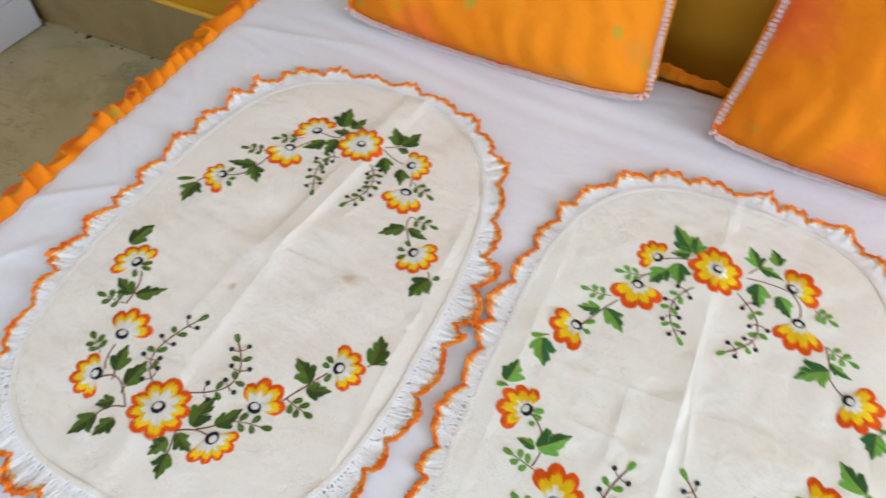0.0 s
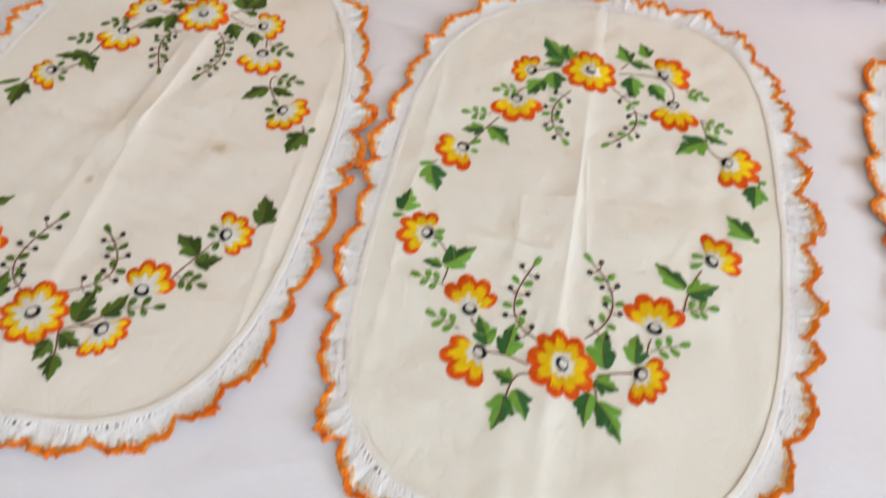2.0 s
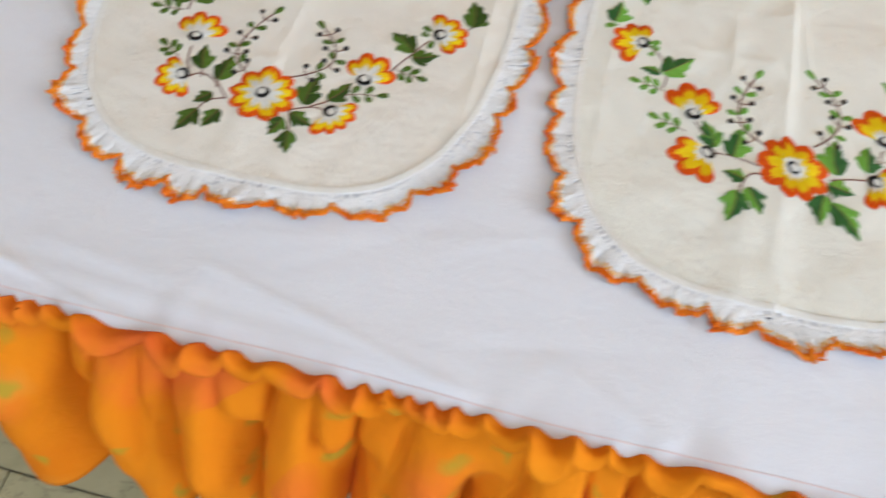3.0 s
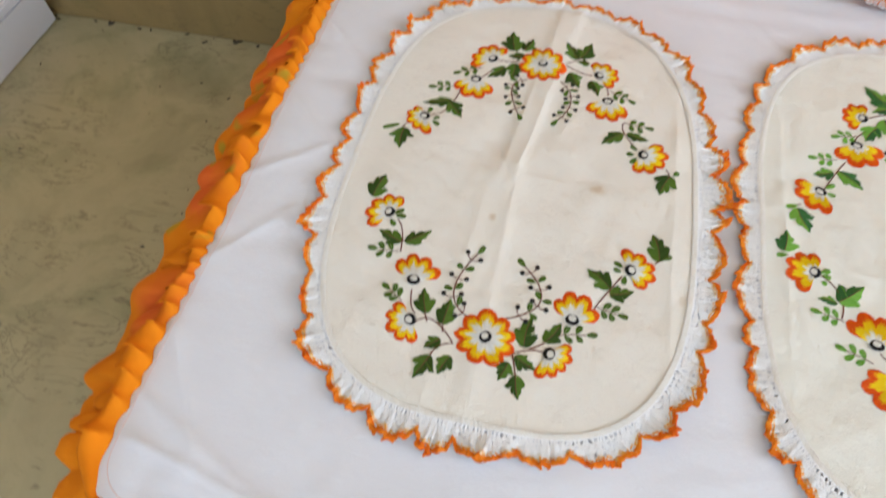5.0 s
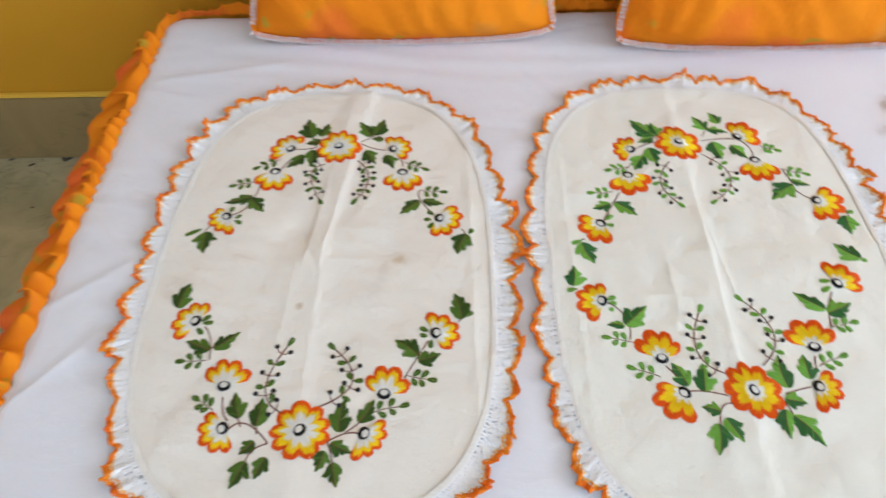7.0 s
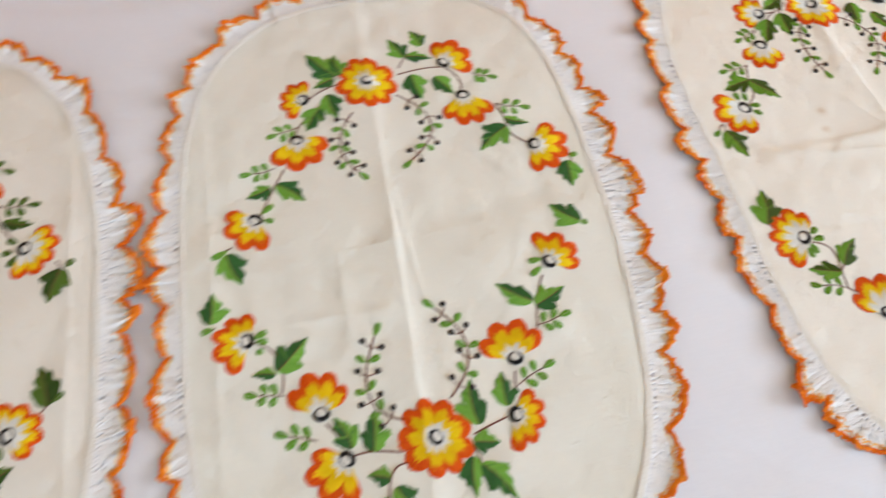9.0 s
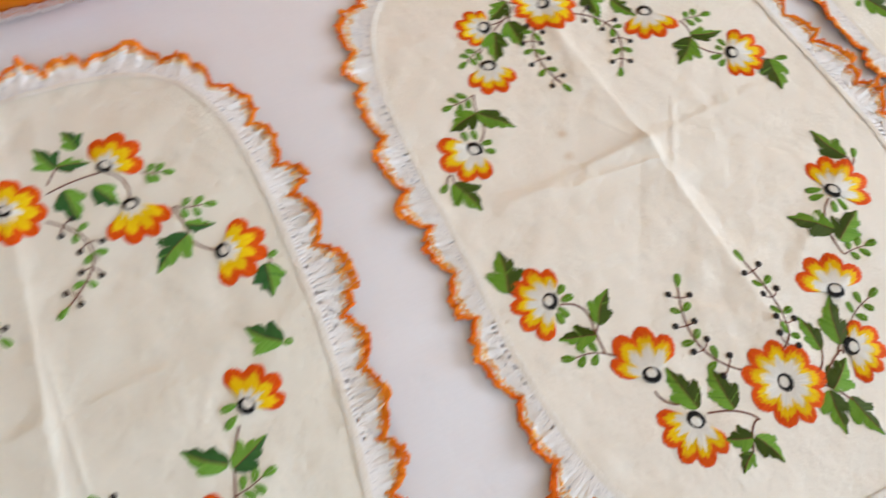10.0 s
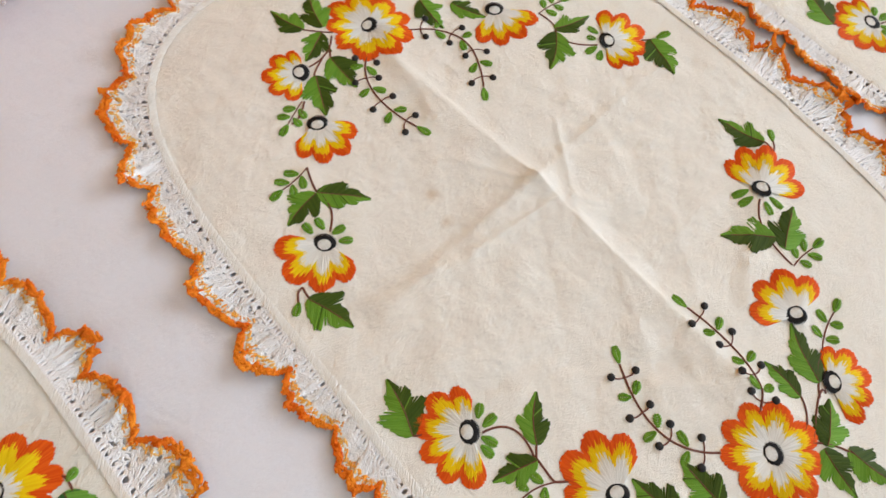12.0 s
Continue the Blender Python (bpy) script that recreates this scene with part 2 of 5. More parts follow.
class Work:
    """Gathers raised stitches, each a small three-ridged strip of thread, into one mesh."""

    def __init__(self):
        self.v, self.f, self.s, self.n = [], [], [], 0

    def strips(self, p, q, width, crown, slot=0, mid=None, ends=(0.55, 1.0, 0.5)):
        p, q = np.asarray(p, float).reshape(-1, 3), np.asarray(q, float).reshape(-1, 3)
        n = len(p)
        if not n:
            return
        d = q - p
        side = np.stack([-d[:, 1], d[:, 0], np.zeros(n)], 1)
        side /= np.maximum(np.linalg.norm(side, axis=1, keepdims=True), 1e-9)
        width = np.broadcast_to(np.asarray(width, float), (n,))[:, None] / 2
        m = (p + q) / 2 if mid is None else mid
        rows = []
        for c, e in zip((p, m, q), ends):
            up = np.zeros((n, 3))
            up[:, 2] = crown * e
            rows += [c - side * width * e, c + up, c + side * width * e]
        self.v.append(np.stack(rows, 1).reshape(-1, 3))
        idx = self.n + 9 * np.arange(n)[:, None, None]
        quads = np.array([[0, 3, 4, 1], [1, 4, 5, 2], [3, 6, 7, 4], [4, 7, 8, 5]])[None]
        self.f.append((idx + quads).reshape(-1, 4))
        self.s.append(np.full(4 * n, slot))
        self.n += 9 * n

    def line(self, pts, width, crown, slot=0):
        pts = np.asarray(pts, float)
        n = len(pts)
        d = np.gradient(pts, axis=0)
        side = np.stack([-d[:, 1], d[:, 0], np.zeros(n)], 1)
        side *= width / 2 / np.maximum(np.linalg.norm(side, axis=1, keepdims=True), 1e-9)
        self.v.append(np.stack([pts - side, pts + (0, 0, crown), pts + side], 1).reshape(-1, 3))
        i = self.n + 3 * np.arange(n - 1)[:, None, None]
        self.f.append((i + np.array([[0, 3, 4, 1], [1, 4, 5, 2]])[None]).reshape(-1, 4))
        self.s.append(np.full(2 * (n - 1), slot))
        self.n += 3 * n

    def mesh(self, name, mats):
        return mesh_of(name, np.concatenate(self.v), np.concatenate(self.f).tolist(), mats, np.concatenate(self.s))


def waves(seed, count, low, high):
    """A smooth random surface: a sum of sine waves with wavelengths from low to high metres, about -1 to 1."""
    r = np.random.RandomState(seed)
    lam, ang, ph = r.uniform(low, high, count), r.uniform(0, math.pi, count), r.uniform(0, 6.28, count)
    kx, ky = 6.283 / lam * np.cos(ang), 6.283 / lam * np.sin(ang)

    def f(x, y):
        x, y = np.asarray(x, float)[..., None], np.asarray(y, float)[..., None]
        return np.sin(x * kx + y * ky + ph).sum(-1) / math.sqrt(count)
    return f


def crease(x, y, ax, ay, bx, by, amp, wide, step=0.0):
    """A pressed fold from a to b: a sharp ridge with soft flanks, and one side a little higher than the other."""
    dx, dy = bx - ax, by - ay
    ln = math.hypot(dx, dy)
    t = ((x - ax) * dx + (y - ay) * dy) / ln ** 2
    d = ((x - ax) * dy - (y - ay) * dx) / ln
    fade = np.clip(np.minimum(t, 1 - t) * 8 + 1, 0, 1)
    return fade * (amp * np.exp(-np.abs(d) / wide) + step * np.tanh(d / wide) * np.exp(-np.abs(d) / 0.05))


# ---- room ----
ROOM = (-2.3, 3.0, -2.8, WALL_Y)      # west, east, south, north faces
H = 2.75


def wall_with_hole(name, label, a, b, outward, hole, paint_):
    """A wall 0.2 thick from a to b in plan, with one opening (from, to, sill, head) along it."""
    d = (Vector(b) - Vector(a)).normalized()
    ln = (Vector(b) - Vector(a)).length
    o = Vector(outward)
    bm = bmesh.new()
    pieces = [(0, ln, 0, H)] if hole is None else [(0, hole[0], 0, H), (hole[1], ln, 0, H), (hole[0], hole[1], 0, hole[2]), (hole[0], hole[1], hole[3], H)]
    for s0, s1, z0, z1 in pieces:
        if z1 - z0 < 0.001:
            continue
        vs = []
        for z in (z0, z1):
            for s, k in ((s0, 0), (s1, 0), (s1, 0.2), (s0, 0.2)):
                p = Vector(a) + d * s + o * k
                vs.append(bm.verts.new((p.x, p.y, z)))
        for f in ((0, 1, 2, 3), (4, 5, 6, 7), (0, 1, 5, 4), (1, 2, 6, 5), (2, 3, 7, 6), (3, 0, 4, 7)):
            bm.faces.new([vs[i] for i in f])
    bmesh.ops.remove_doubles(bm, verts=bm.verts, dist=0.0001)
    bmesh.ops.recalc_face_normals(bm, faces=bm.faces)
    me = bpy.data.meshes.new(name)
    bm.to_mesh(me)
    bm.free()
    me.materials.append(paint_)
    return tagged(new(name, me), label, "wall", kind="structure")


W, E_, S_, N_ = ROOM
wall_with_hole("wall_north", "golden yellow painted wall above a marble skirting", (W - 0.2, N_), (E_ + 0.2, N_), (0, 1), None, M_WALL)
wall_with_hole("wall_west", "plain white painted room wall", (W, S_), (W, N_), (-1, 0), None, M_CEIL)
wall_with_hole("wall_east", "white painted wall with a window opening", (E_, S_), (E_, N_), (1, 0), (1.15, 3.15, 0.85, 2.25), M_CEIL)
wall_with_hole("wall_south", "white painted wall with a window opening", (W - 0.2, S_), (E_ + 0.2, S_), (0, -1), (1.75, 3.65, 0.65, 2.35), M_CEIL)
tagged(new("ceiling", box_mesh("ceiling", (W - 0.2, S_ - 0.2, H), (E_ + 0.2, N_ + 0.2, H + 0.15), M_CEIL, 0)), "plain white painted ceiling", "ceiling", kind="structure")
tagged(new("ground", box_mesh("ground", (-60, -60, -0.4), (60, 60, -0.3), M_GROUT, 0)), "dark ground outside the house", "ground", kind="structure")

floor_bed = tagged(new("floor", box_mesh("floor", (W - 0.2, S_ - 0.2, -0.3), (E_ + 0.2, N_ + 0.2, -0.004), M_GROUT, 0)), "polished beige-green marble slab floor with dark joints", "floor", kind="structure")

# ---- divan, sheet and frill ----
BX0, BX1, BY0, BY1 = -0.288, 1.56, -0.210, 0.655
divan = thing("divan", ((BX0 + BX1) / 2, (BY0 + BY1) / 2, 0), "low divan bed pushed along a yellow wall", "bed")
ox, oy = divan.location.x, divan.location.y
add("mattress", box_mesh("mattress", (BX0 + 0.012 - ox, BY0 + 0.012 - oy, 0.25), (BX1 - 0.012 - ox, BY1 - 0.012 - oy, Z - 0.012), M_TICK, 0.012), divan, "thick mattress hidden under the sheet")
add("bed_frame", box_mesh("bed_frame", (BX0 + 0.03 - ox, BY0 + 0.05 - oy, 0.16), (BX1 - 0.03 - ox, BY1 - 0.03 - oy, 0.25), M_WOOD, 0.006), divan, "dark wooden frame")
leg_mesh = box_mesh("leg", (-0.03, -0.03, 0), (0.03, 0.03, 0.16), M_WOOD, 0.004)
for lx in (BX0 + 0.10, BX1 - 0.10):
    for ly in (BY0 + 0.12, BY1 - 0.10):
        add("leg", leg_mesh, divan, at=(lx - ox, ly - oy, 0))

sheet_soft, sheet_fine = waves(3, 10, 0.18, 0.5), waves(4, 8, 0.05, 0.12)


dice = random.Random(8)
SHEET_LINES = []
for i in range(58):
    lx, ly = dice.uniform(BX0, 1.2), dice.choice((dice.uniform(BY0, -0.06), dice.uniform(0.46, 0.62), dice.uniform(BY0, BY1)))
    la, ll = dice.gauss(-0.25, 0.35), dice.uniform(0.08, 0.30)
    SHEET_LINES.append((lx, ly, lx + ll * math.cos(la), ly + ll * math.sin(la), dice.uniform(-0.0012, 0.0015), dice.uniform(0.004, 0.011), dice.uniform(-0.0003, 0.0003)))

SHEET_LINES += [(-0.272, -0.115, -0.13, -0.178, 0.0026, 0.006, 0.0006), (-0.262, -0.150, -0.05, -0.196, 0.0024, 0.005, 0.0006), (-0.275, -0.05, -0.205, -0.16, 0.0022, 0.007, 0.0004),
                (-0.282, 0.26, -0.17, 0.15, 0.0022, 0.007, 0.0005), (-0.284, 0.13, -0.20, 0.19, 0.0018, 0.006, 0.0004), (-0.284, 0.40, -0.19, 0.30, 0.0020, 0.007, 0.0004),
                (-0.282, 0.02, -0.215, 0.10, 0.0018, 0.006, 0.0003), (0.02, -0.150, 0.20, -0.192, 0.0016, 0.006, 0.0003), (-0.25, 0.50, -0.10, 0.53, 0.0018, 0.008, 0.0003)]


def sheet_height(x, y):
    x, y = np.asarray(x, float), np.asarray(y, float)
    h = 0.0007 * sheet_soft(x, y) + 0.0003 * sheet_fine(x * 0.6 + y * 0.3, y)
    edge = np.minimum(np.minimum(x - BX0, BX1 - x), np.minimum(y - BY0, BY1 - y))
    gather = np.exp(-np.maximum(edge, 0) / 0.035)
    along = np.where(np.minimum(x - BX0, BX1 - x) < np.minimum(y - BY0, BY1 - y), y, x)
    h = h + 0.0005 * gather * (np.sin(along * 150 + 3 * np.sin(along * 21)) + 0.7 * np.sin(along * 83))
    drag = np.exp(-((y - 0.53) / 0.05) ** 2)
    h = h + 0.0007 * drag * np.sin(y * 150 + 2.6 * np.sin(x * 7) + x * 9) * (0.5 + 0.5 * np.sin(x * 5.3 + 1))
    for line in SHEET_LINES:
        h = h + crease(x, y, *line)
    front = np.exp(-((y + 0.19) / 0.022) ** 2)
    h = h + 0.0006 * front * np.sin(y * 300 + 3 * np.sin(x * 5)) * (0.5 + 0.5 * np.sin(x * 8.3 + 2))
    return Z - 0.0040 + h - 0.006 * np.exp(-np.maximum(edge, 0) / 0.010)


bedsheet = thing("bedsheet", (ox, oy, Z), "white cotton bedsheet with a gathered orange printed frill", "bedsheet")
xs = np.concatenate([np.linspace(BX0, BX0 + 0.06, 25)[:-1], np.linspace(BX0 + 0.06, BX1 - 0.06, 380), np.linspace(BX1 - 0.06, BX1, 12)[1:]])
ys = np.concatenate([np.linspace(BY0, BY0 + 0.06, 25)[:-1], np.linspace(BY0 + 0.06, BY1 - 0.05, 190), np.linspace(BY1 - 0.05, BY1, 12)[1:]])
gx, gy = np.meshgrid(xs, ys)
corner = 0.05
cx, cy = np.clip(gx, BX0 + corner, BX1 - corner), np.clip(gy, BY0 + corner, BY1 - corner)
dist = np.maximum(np.hypot(gx - cx, gy - cy), 1e-9)
pull = np.minimum(1, corner / dist)
px, py = cx + (gx - cx) * pull, cy + (gy - cy) * pull
pz = sheet_height(px, py)
add("sheet_top", mesh_of("sheet_top", np.stack([px - ox, py - oy, pz - Z], -1).reshape(-1, 3), grid_faces(len(ys), len(xs)), [M_SHEET]), bedsheet, "smooth white cotton top")

# the edge of the bed as one closed line with rounded corners
path, normals = [], []
cr = 0.05
for (ax, ay), (bx, by), nrm, cc, a0 in (
        ((BX1 - cr, BY0), (BX0 + cr, BY0), (0, -1), (BX0 + cr, BY0 + cr), -90),
        ((BX0, BY0 + cr), (BX0, BY1 - cr), (-1, 0), (BX0 + cr, BY1 - cr), 180),
        ((BX0 + cr, BY1), (BX1 - cr, BY1), (0, 1), (BX1 - cr, BY1 - cr), 90),
        ((BX1, BY1 - cr), (BX1, BY0 + cr), (1, 0), (BX1 - cr, BY0 + cr), 0)):
    n = int(math.hypot(bx - ax, by - ay) / 0.0025)
    for i in range(n):
        path.append((ax + (bx - ax) * i / n, ay + (by - ay) * i / n))
        normals.append(nrm)
    for i in range(20):
        a = radians(a0 - 90 * i / 20)
        path.append((cc[0] + cr * math.cos(a), cc[1] + cr * math.sin(a)))
        normals.append((math.cos(a), math.sin(a)))
path, normals = np.array(path), np.array(normals)
arc = np.concatenate([[0], np.cumsum(np.linalg.norm(np.diff(path, axis=0), axis=1))])
front = np.clip(-normals[:, 1], 0, 1)
side = np.abs(normals[:, 0])
back = np.clip(normals[:, 1], 0, 1)
tang = np.stack([-normals[:, 1], normals[:, 0]], 1)
seam = Work()
inset = path - normals * (0.0125 + 0.0015 * np.sin(arc * 19))[:, None]
seam.line(np.concatenate([inset, sheet_height(inset[:, 0], inset[:, 1])[:, None] + 0.0002], 1) - (ox, oy, Z), 0.0009, 0.0003)
add("seam", seam.mesh("seam", [M_SEAM]), bedsheet, "pink line of stitching inside the edge")
# folds of the hanging frill: one every 8 to 10 cm
fold_at = 2 * math.pi * (path[:, 0] * front + arc * (1 - front) + 0.115) / (0.095 - 0.017 * front) + 1.6 * np.sin(arc * 9.3) * (1 - front) + 0.55 * np.sin(arc * 15)
def tuck(x):
    """Rounded crests with sharp troughs between them, -1 to 1."""
    return 2 * np.abs(np.sin(x / 2)) ** 0.8 - 1


corner_gap = np.hypot(path[:, 0] - BX0, path[:, 1] - BY0)
slack = 0.15 + 0.85 * np.clip((corner_gap - 0.07) / 0.09, 0, 1)
short = 0.55 + 0.45 * np.clip((corner_gap - 0.08) / 0.07, 0, 1)
small_at = arc * 168 + 3.2 * np.sin(arc * 17) + 1.7 * np.sin(arc * 41)
rows = []
for i in range(27):
    r = i / 26
    flare = short * (0.030 * front + 0.100 * side + 0.045 * back) * r ** 0.8
    lean = 2.4 * side * r + front * r * (0.5 + 1.3 * np.sin(arc * 11) + 0.8 * np.sin(arc * 27 + 1))
    ridge = (0.5 + 0.5 * np.cos(fold_at + lean)) ** 1.15
    fold = slack * r ** (0.7 - 0.25 * side) * (0.044 * front * (2 * ridge - 0.62) + (0.013 * side + 0.008 * back) * (1 - 2 * (0.5 - 0.5 * np.cos(fold_at + lean)) ** 1.15 + 0.25 * np.cos(2 * fold_at + 1 + arc * 3)))
    pleat = (0.0200 * front + 0.0200 * side + 0.005 * back) * max(0.06, 1 - 1.15 * r) * min(1, 5 * r) * tuck(small_at + 3.0 * side * r + 2.6 * r * np.sin(arc * 23))
    crumple = (0.0058 + 0.0020 * front + 0.0050 * side) * np.sin(arc * 52 + r * 11 + 2.5 * np.sin(arc * 13)) * (0.6 + 0.6 * np.sin(arc * 29 - r * 6)) * math.sin(math.pi * min(1, r * 1.3))
    crumple = crumple + 0.0032 * math.sin(math.pi * r) * np.sin(arc * 126 + 4 * np.sin(arc * 37) + r * 6) * np.sin(arc * 11 + r * 9)
    out = -0.003 + 0.010 * min(1, 4 * r) + flare + fold + pleat + crumple
    drop = short * (0.162 * front + 0.135 * side + 0.15 * back) * r ** 1.15
    z = Z - 0.010 - drop + 0.006 * r * np.sin(fold_at * 0.5 + 1) + 0.030 * front * slack * r ** 2 * (1 - ridge) + 0.004 * math.sin(math.pi * r) * np.cos(small_at)
    slide = 0.019 * slack * r * (front - side) * np.sin(fold_at + lean) + 0.014 * side * r * np.sin(arc * 31) + 0.004 * min(1, 4 * r) * (1 - r) * np.sin(small_at)
    p = path + normals * out[:, None] + tang * slide[:, None]
    rows.append(np.stack([p[:, 0] - ox, p[:, 1] - oy, z - Z], 1))
frill = add("frill", mesh_of("frill", np.concatenate(rows), grid_faces(len(rows), len(path), True), [M_PRINT]), bedsheet, "gathered orange cotton frill with a faded floral print")
sol = frill.modifiers.new("cloth thickness", "SOLIDIFY")
sol.thickness = 0.0009
rows = []
for i in range(13):
    r = i / 12
    loop = arc * 262 + 5.0 * np.sin(arc * 19) + 2.2 * np.sin(arc * 47)
    gath = 0.8 * tuck(loop + 1.2 * r * side) + 0.55 * np.sin(arc * 96 + 1.5 + 2 * np.sin(arc * 9) + 1.5 * r)
    uneven = 0.75 + 0.55 * np.sin(arc * 58 + 3 * np.sin(arc * 17)) * np.sin(arc * 23 + 1)
    big = 1 + 0.30 * np.sin(arc * 40 + 2 * np.sin(arc * 11)) + 0.18 * np.sin(arc * 77)
    out = (-0.0075 + 0.0015 * np.sin(loop) + (0.0085 + 0.001 * front + 0.004 * side) * big * r + (0.0056 + 0.0010 * front + 0.0026 * side) * uneven * (0.08 + r) * (gath + 0.8)) * (1 - 1.7 * back)
    z = Z - 0.008 + (0.0110 + 0.010 * back) * np.sin(r * math.pi * (0.80 - 0.28 * back)) * big + (0.0066 + 0.0022 * side) * uneven * (0.25 + 0.75 * r) * np.cos(loop + 0.7) * (1 - 0.7 * back)
    slide = 0.0045 * r * np.sin(loop + 0.4) + 0.007 * side * r * np.sin(arc * 29)
    p = path + normals * out[:, None] + tang * slide[:, None]
    rows.append(np.stack([p[:, 0] - ox, p[:, 1] - oy, z - Z], 1))
heading = add("frill_heading", mesh_of("frill_heading", np.concatenate(rows), grid_faces(len(rows), len(path), True), [M_PRINT]), bedsheet, "tightly ruched orange heading above the frill")
sol = heading.modifiers.new("cloth thickness", "SOLIDIFY")
sol.thickness = 0.0009

# ---- embroidered mats ----
# the drawings of the embroidery, in metres from the middle of a mat
# flower rows: eye x, y, facing, spread either side (degrees), petal length at one end, the middle, the other end
# leaf rows: base, tip, half width to length, side of the lighter half; stem and sprig rows: three points
A_FLOWERS_TOP = [
    (-0.001, 0.166, 0, 180, 180, 0.0272, 0.0272, 0.0272), (-0.06, 0.166, 149, 104, 80, 0.024, 0.0256, 0.0277), (-0.073, 0.127, -86, 74, 66, 0.0266, 0.0301, 0.0256), (-0.117, 0.058, -131, 109, 71, 0.0161, 0.0213, 0.03),
    (0.065, 0.163, 15, 76, 108, 0.0242, 0.0228, 0.0239), (0.078, 0.123, -84, 74, 66, 0.0269, 0.0301, 0.0253), (0.121, 0.051, -7, 114, 70, 0.0233, 0.0262, 0.0224),
]
A_FLOWERS_LOW = [
    (-0.12, -0.078, 173, 123, 73, 0.0198, 0.0232, 0.0264), (-0.078, -0.149, 90, 74, 68, 0.026, 0.028, 0.0238), (-0.071, -0.189, -146, 89, 91, 0.023, 0.0216, 0.023), (-0.002, -0.192, 0, 180, 180, 0.0267, 0.0268, 0.0268),
    (0.054, -0.195, -15, 104, 60, 0.0251, 0.0196, 0.0212), (0.07, -0.158, 88, 83, 71, 0.0241, 0.028, 0.0193), (0.117, -0.095, 5, 76, 115, 0.0212, 0.0231, 0.0242),
]
A_LEAVES_TOP = [
    (-0.037, 0.187, -0.044, 0.22, 0.45, -1), (-0.026, 0.188, -0.018, 0.21, 0.4, -1), (-0.025, 0.18, -0.043, 0.175, 0.4, -1), (-0.044, 0.155, -0.061, 0.134, 0.35, -1),
    (-0.033, 0.163, -0.034, 0.137, 0.45, -1), (-0.093, 0.087, -0.124, 0.079, 0.25, -1), (-0.095, 0.084, -0.077, 0.064, 0.4, -1), (-0.135, 0.037, -0.133, 0.007, 0.42, -1),
    (0.037, 0.186, 0.022, 0.209, 0.42, 1), (0.041, 0.189, 0.052, 0.218, 0.38, 1), (0.052, 0.181, 0.038, 0.181, 0.4, 1), (0.032, 0.16, 0.045, 0.138, 0.42, 1),
    (0.057, 0.152, 0.067, 0.129, 0.38, 1), (0.098, 0.078, 0.077, 0.059, 0.32, 1), (0.103, 0.079, 0.126, 0.073, 0.28, 1), (0.15, 0.027, 0.14, 0.001, 0.48, 1),
]
A_LEAVES_LOW = [
    (-0.142, -0.062, -0.136, -0.033, 0.42, -1), (-0.101, -0.11, -0.124, -0.101, 0.38, -1), (-0.096, -0.109, -0.074, -0.091, 0.32, -1), (-0.059, -0.179, -0.066, -0.155, 0.4, -1),
    (-0.042, -0.187, -0.04, -0.161, 0.4, -1), (-0.041, -0.202, -0.053, -0.212, 0.48, -1), (-0.046, -0.219, -0.056, -0.241, 0.42, -1), (-0.029, -0.216, -0.036, -0.234, 0.45, -1),
    (0.032, -0.193, 0.035, -0.163, 0.38, 1), (0.049, -0.184, 0.061, -0.163, 0.38, 1), (0.026, -0.204, 0.045, -0.212, 0.38, 1), (0.021, -0.211, 0.015, -0.228, 0.45, 1),
    (0.029, -0.221, 0.034, -0.241, 0.42, 1), (0.1, -0.118, 0.078, -0.102, 0.4, 1), (0.101, -0.124, 0.122, -0.117, 0.42, 1), (0.143, -0.079, 0.136, -0.049, 0.4, 1),
]
A_FRONDS = [
    (-0.069, 0.149, -0.092, 0.136), (-0.094, 0.111, -0.114, 0.106), (0.079, 0.14, 0.1, 0.13), (0.099, 0.095, 0.121, 0.092),
    (-0.1, -0.121, -0.12, -0.122), (-0.083, -0.172, -0.097, -0.163), (0.057, -0.177, 0.084, -0.17), (0.09, -0.139, 0.109, -0.143),
]
A_LEAFLETS = [
    (-0.114, 0.064, -0.113, 0.073), (-0.107, 0.055, -0.101, 0.059), (-0.107, 0.052, -0.099, 0.047), (0.115, 0.057, 0.108, 0.062),
    (0.112, 0.05, 0.104, 0.05), (0.115, 0.046, 0.109, 0.038), (-0.113, -0.081, -0.103, -0.08), (-0.115, -0.079, -0.107, -0.072),
    (-0.117, -0.086, -0.111, -0.093), (0.11, -0.093, 0.102, -0.089), (0.109, -0.098, 0.102, -0.097), (0.113, -0.102, 0.112, -0.111),
    (-0.141, 0.042, -0.158, 0.032), (0.147, -0.077, 0.154, -0.072), (0.153, 0.028, 0.158, 0.034),
]
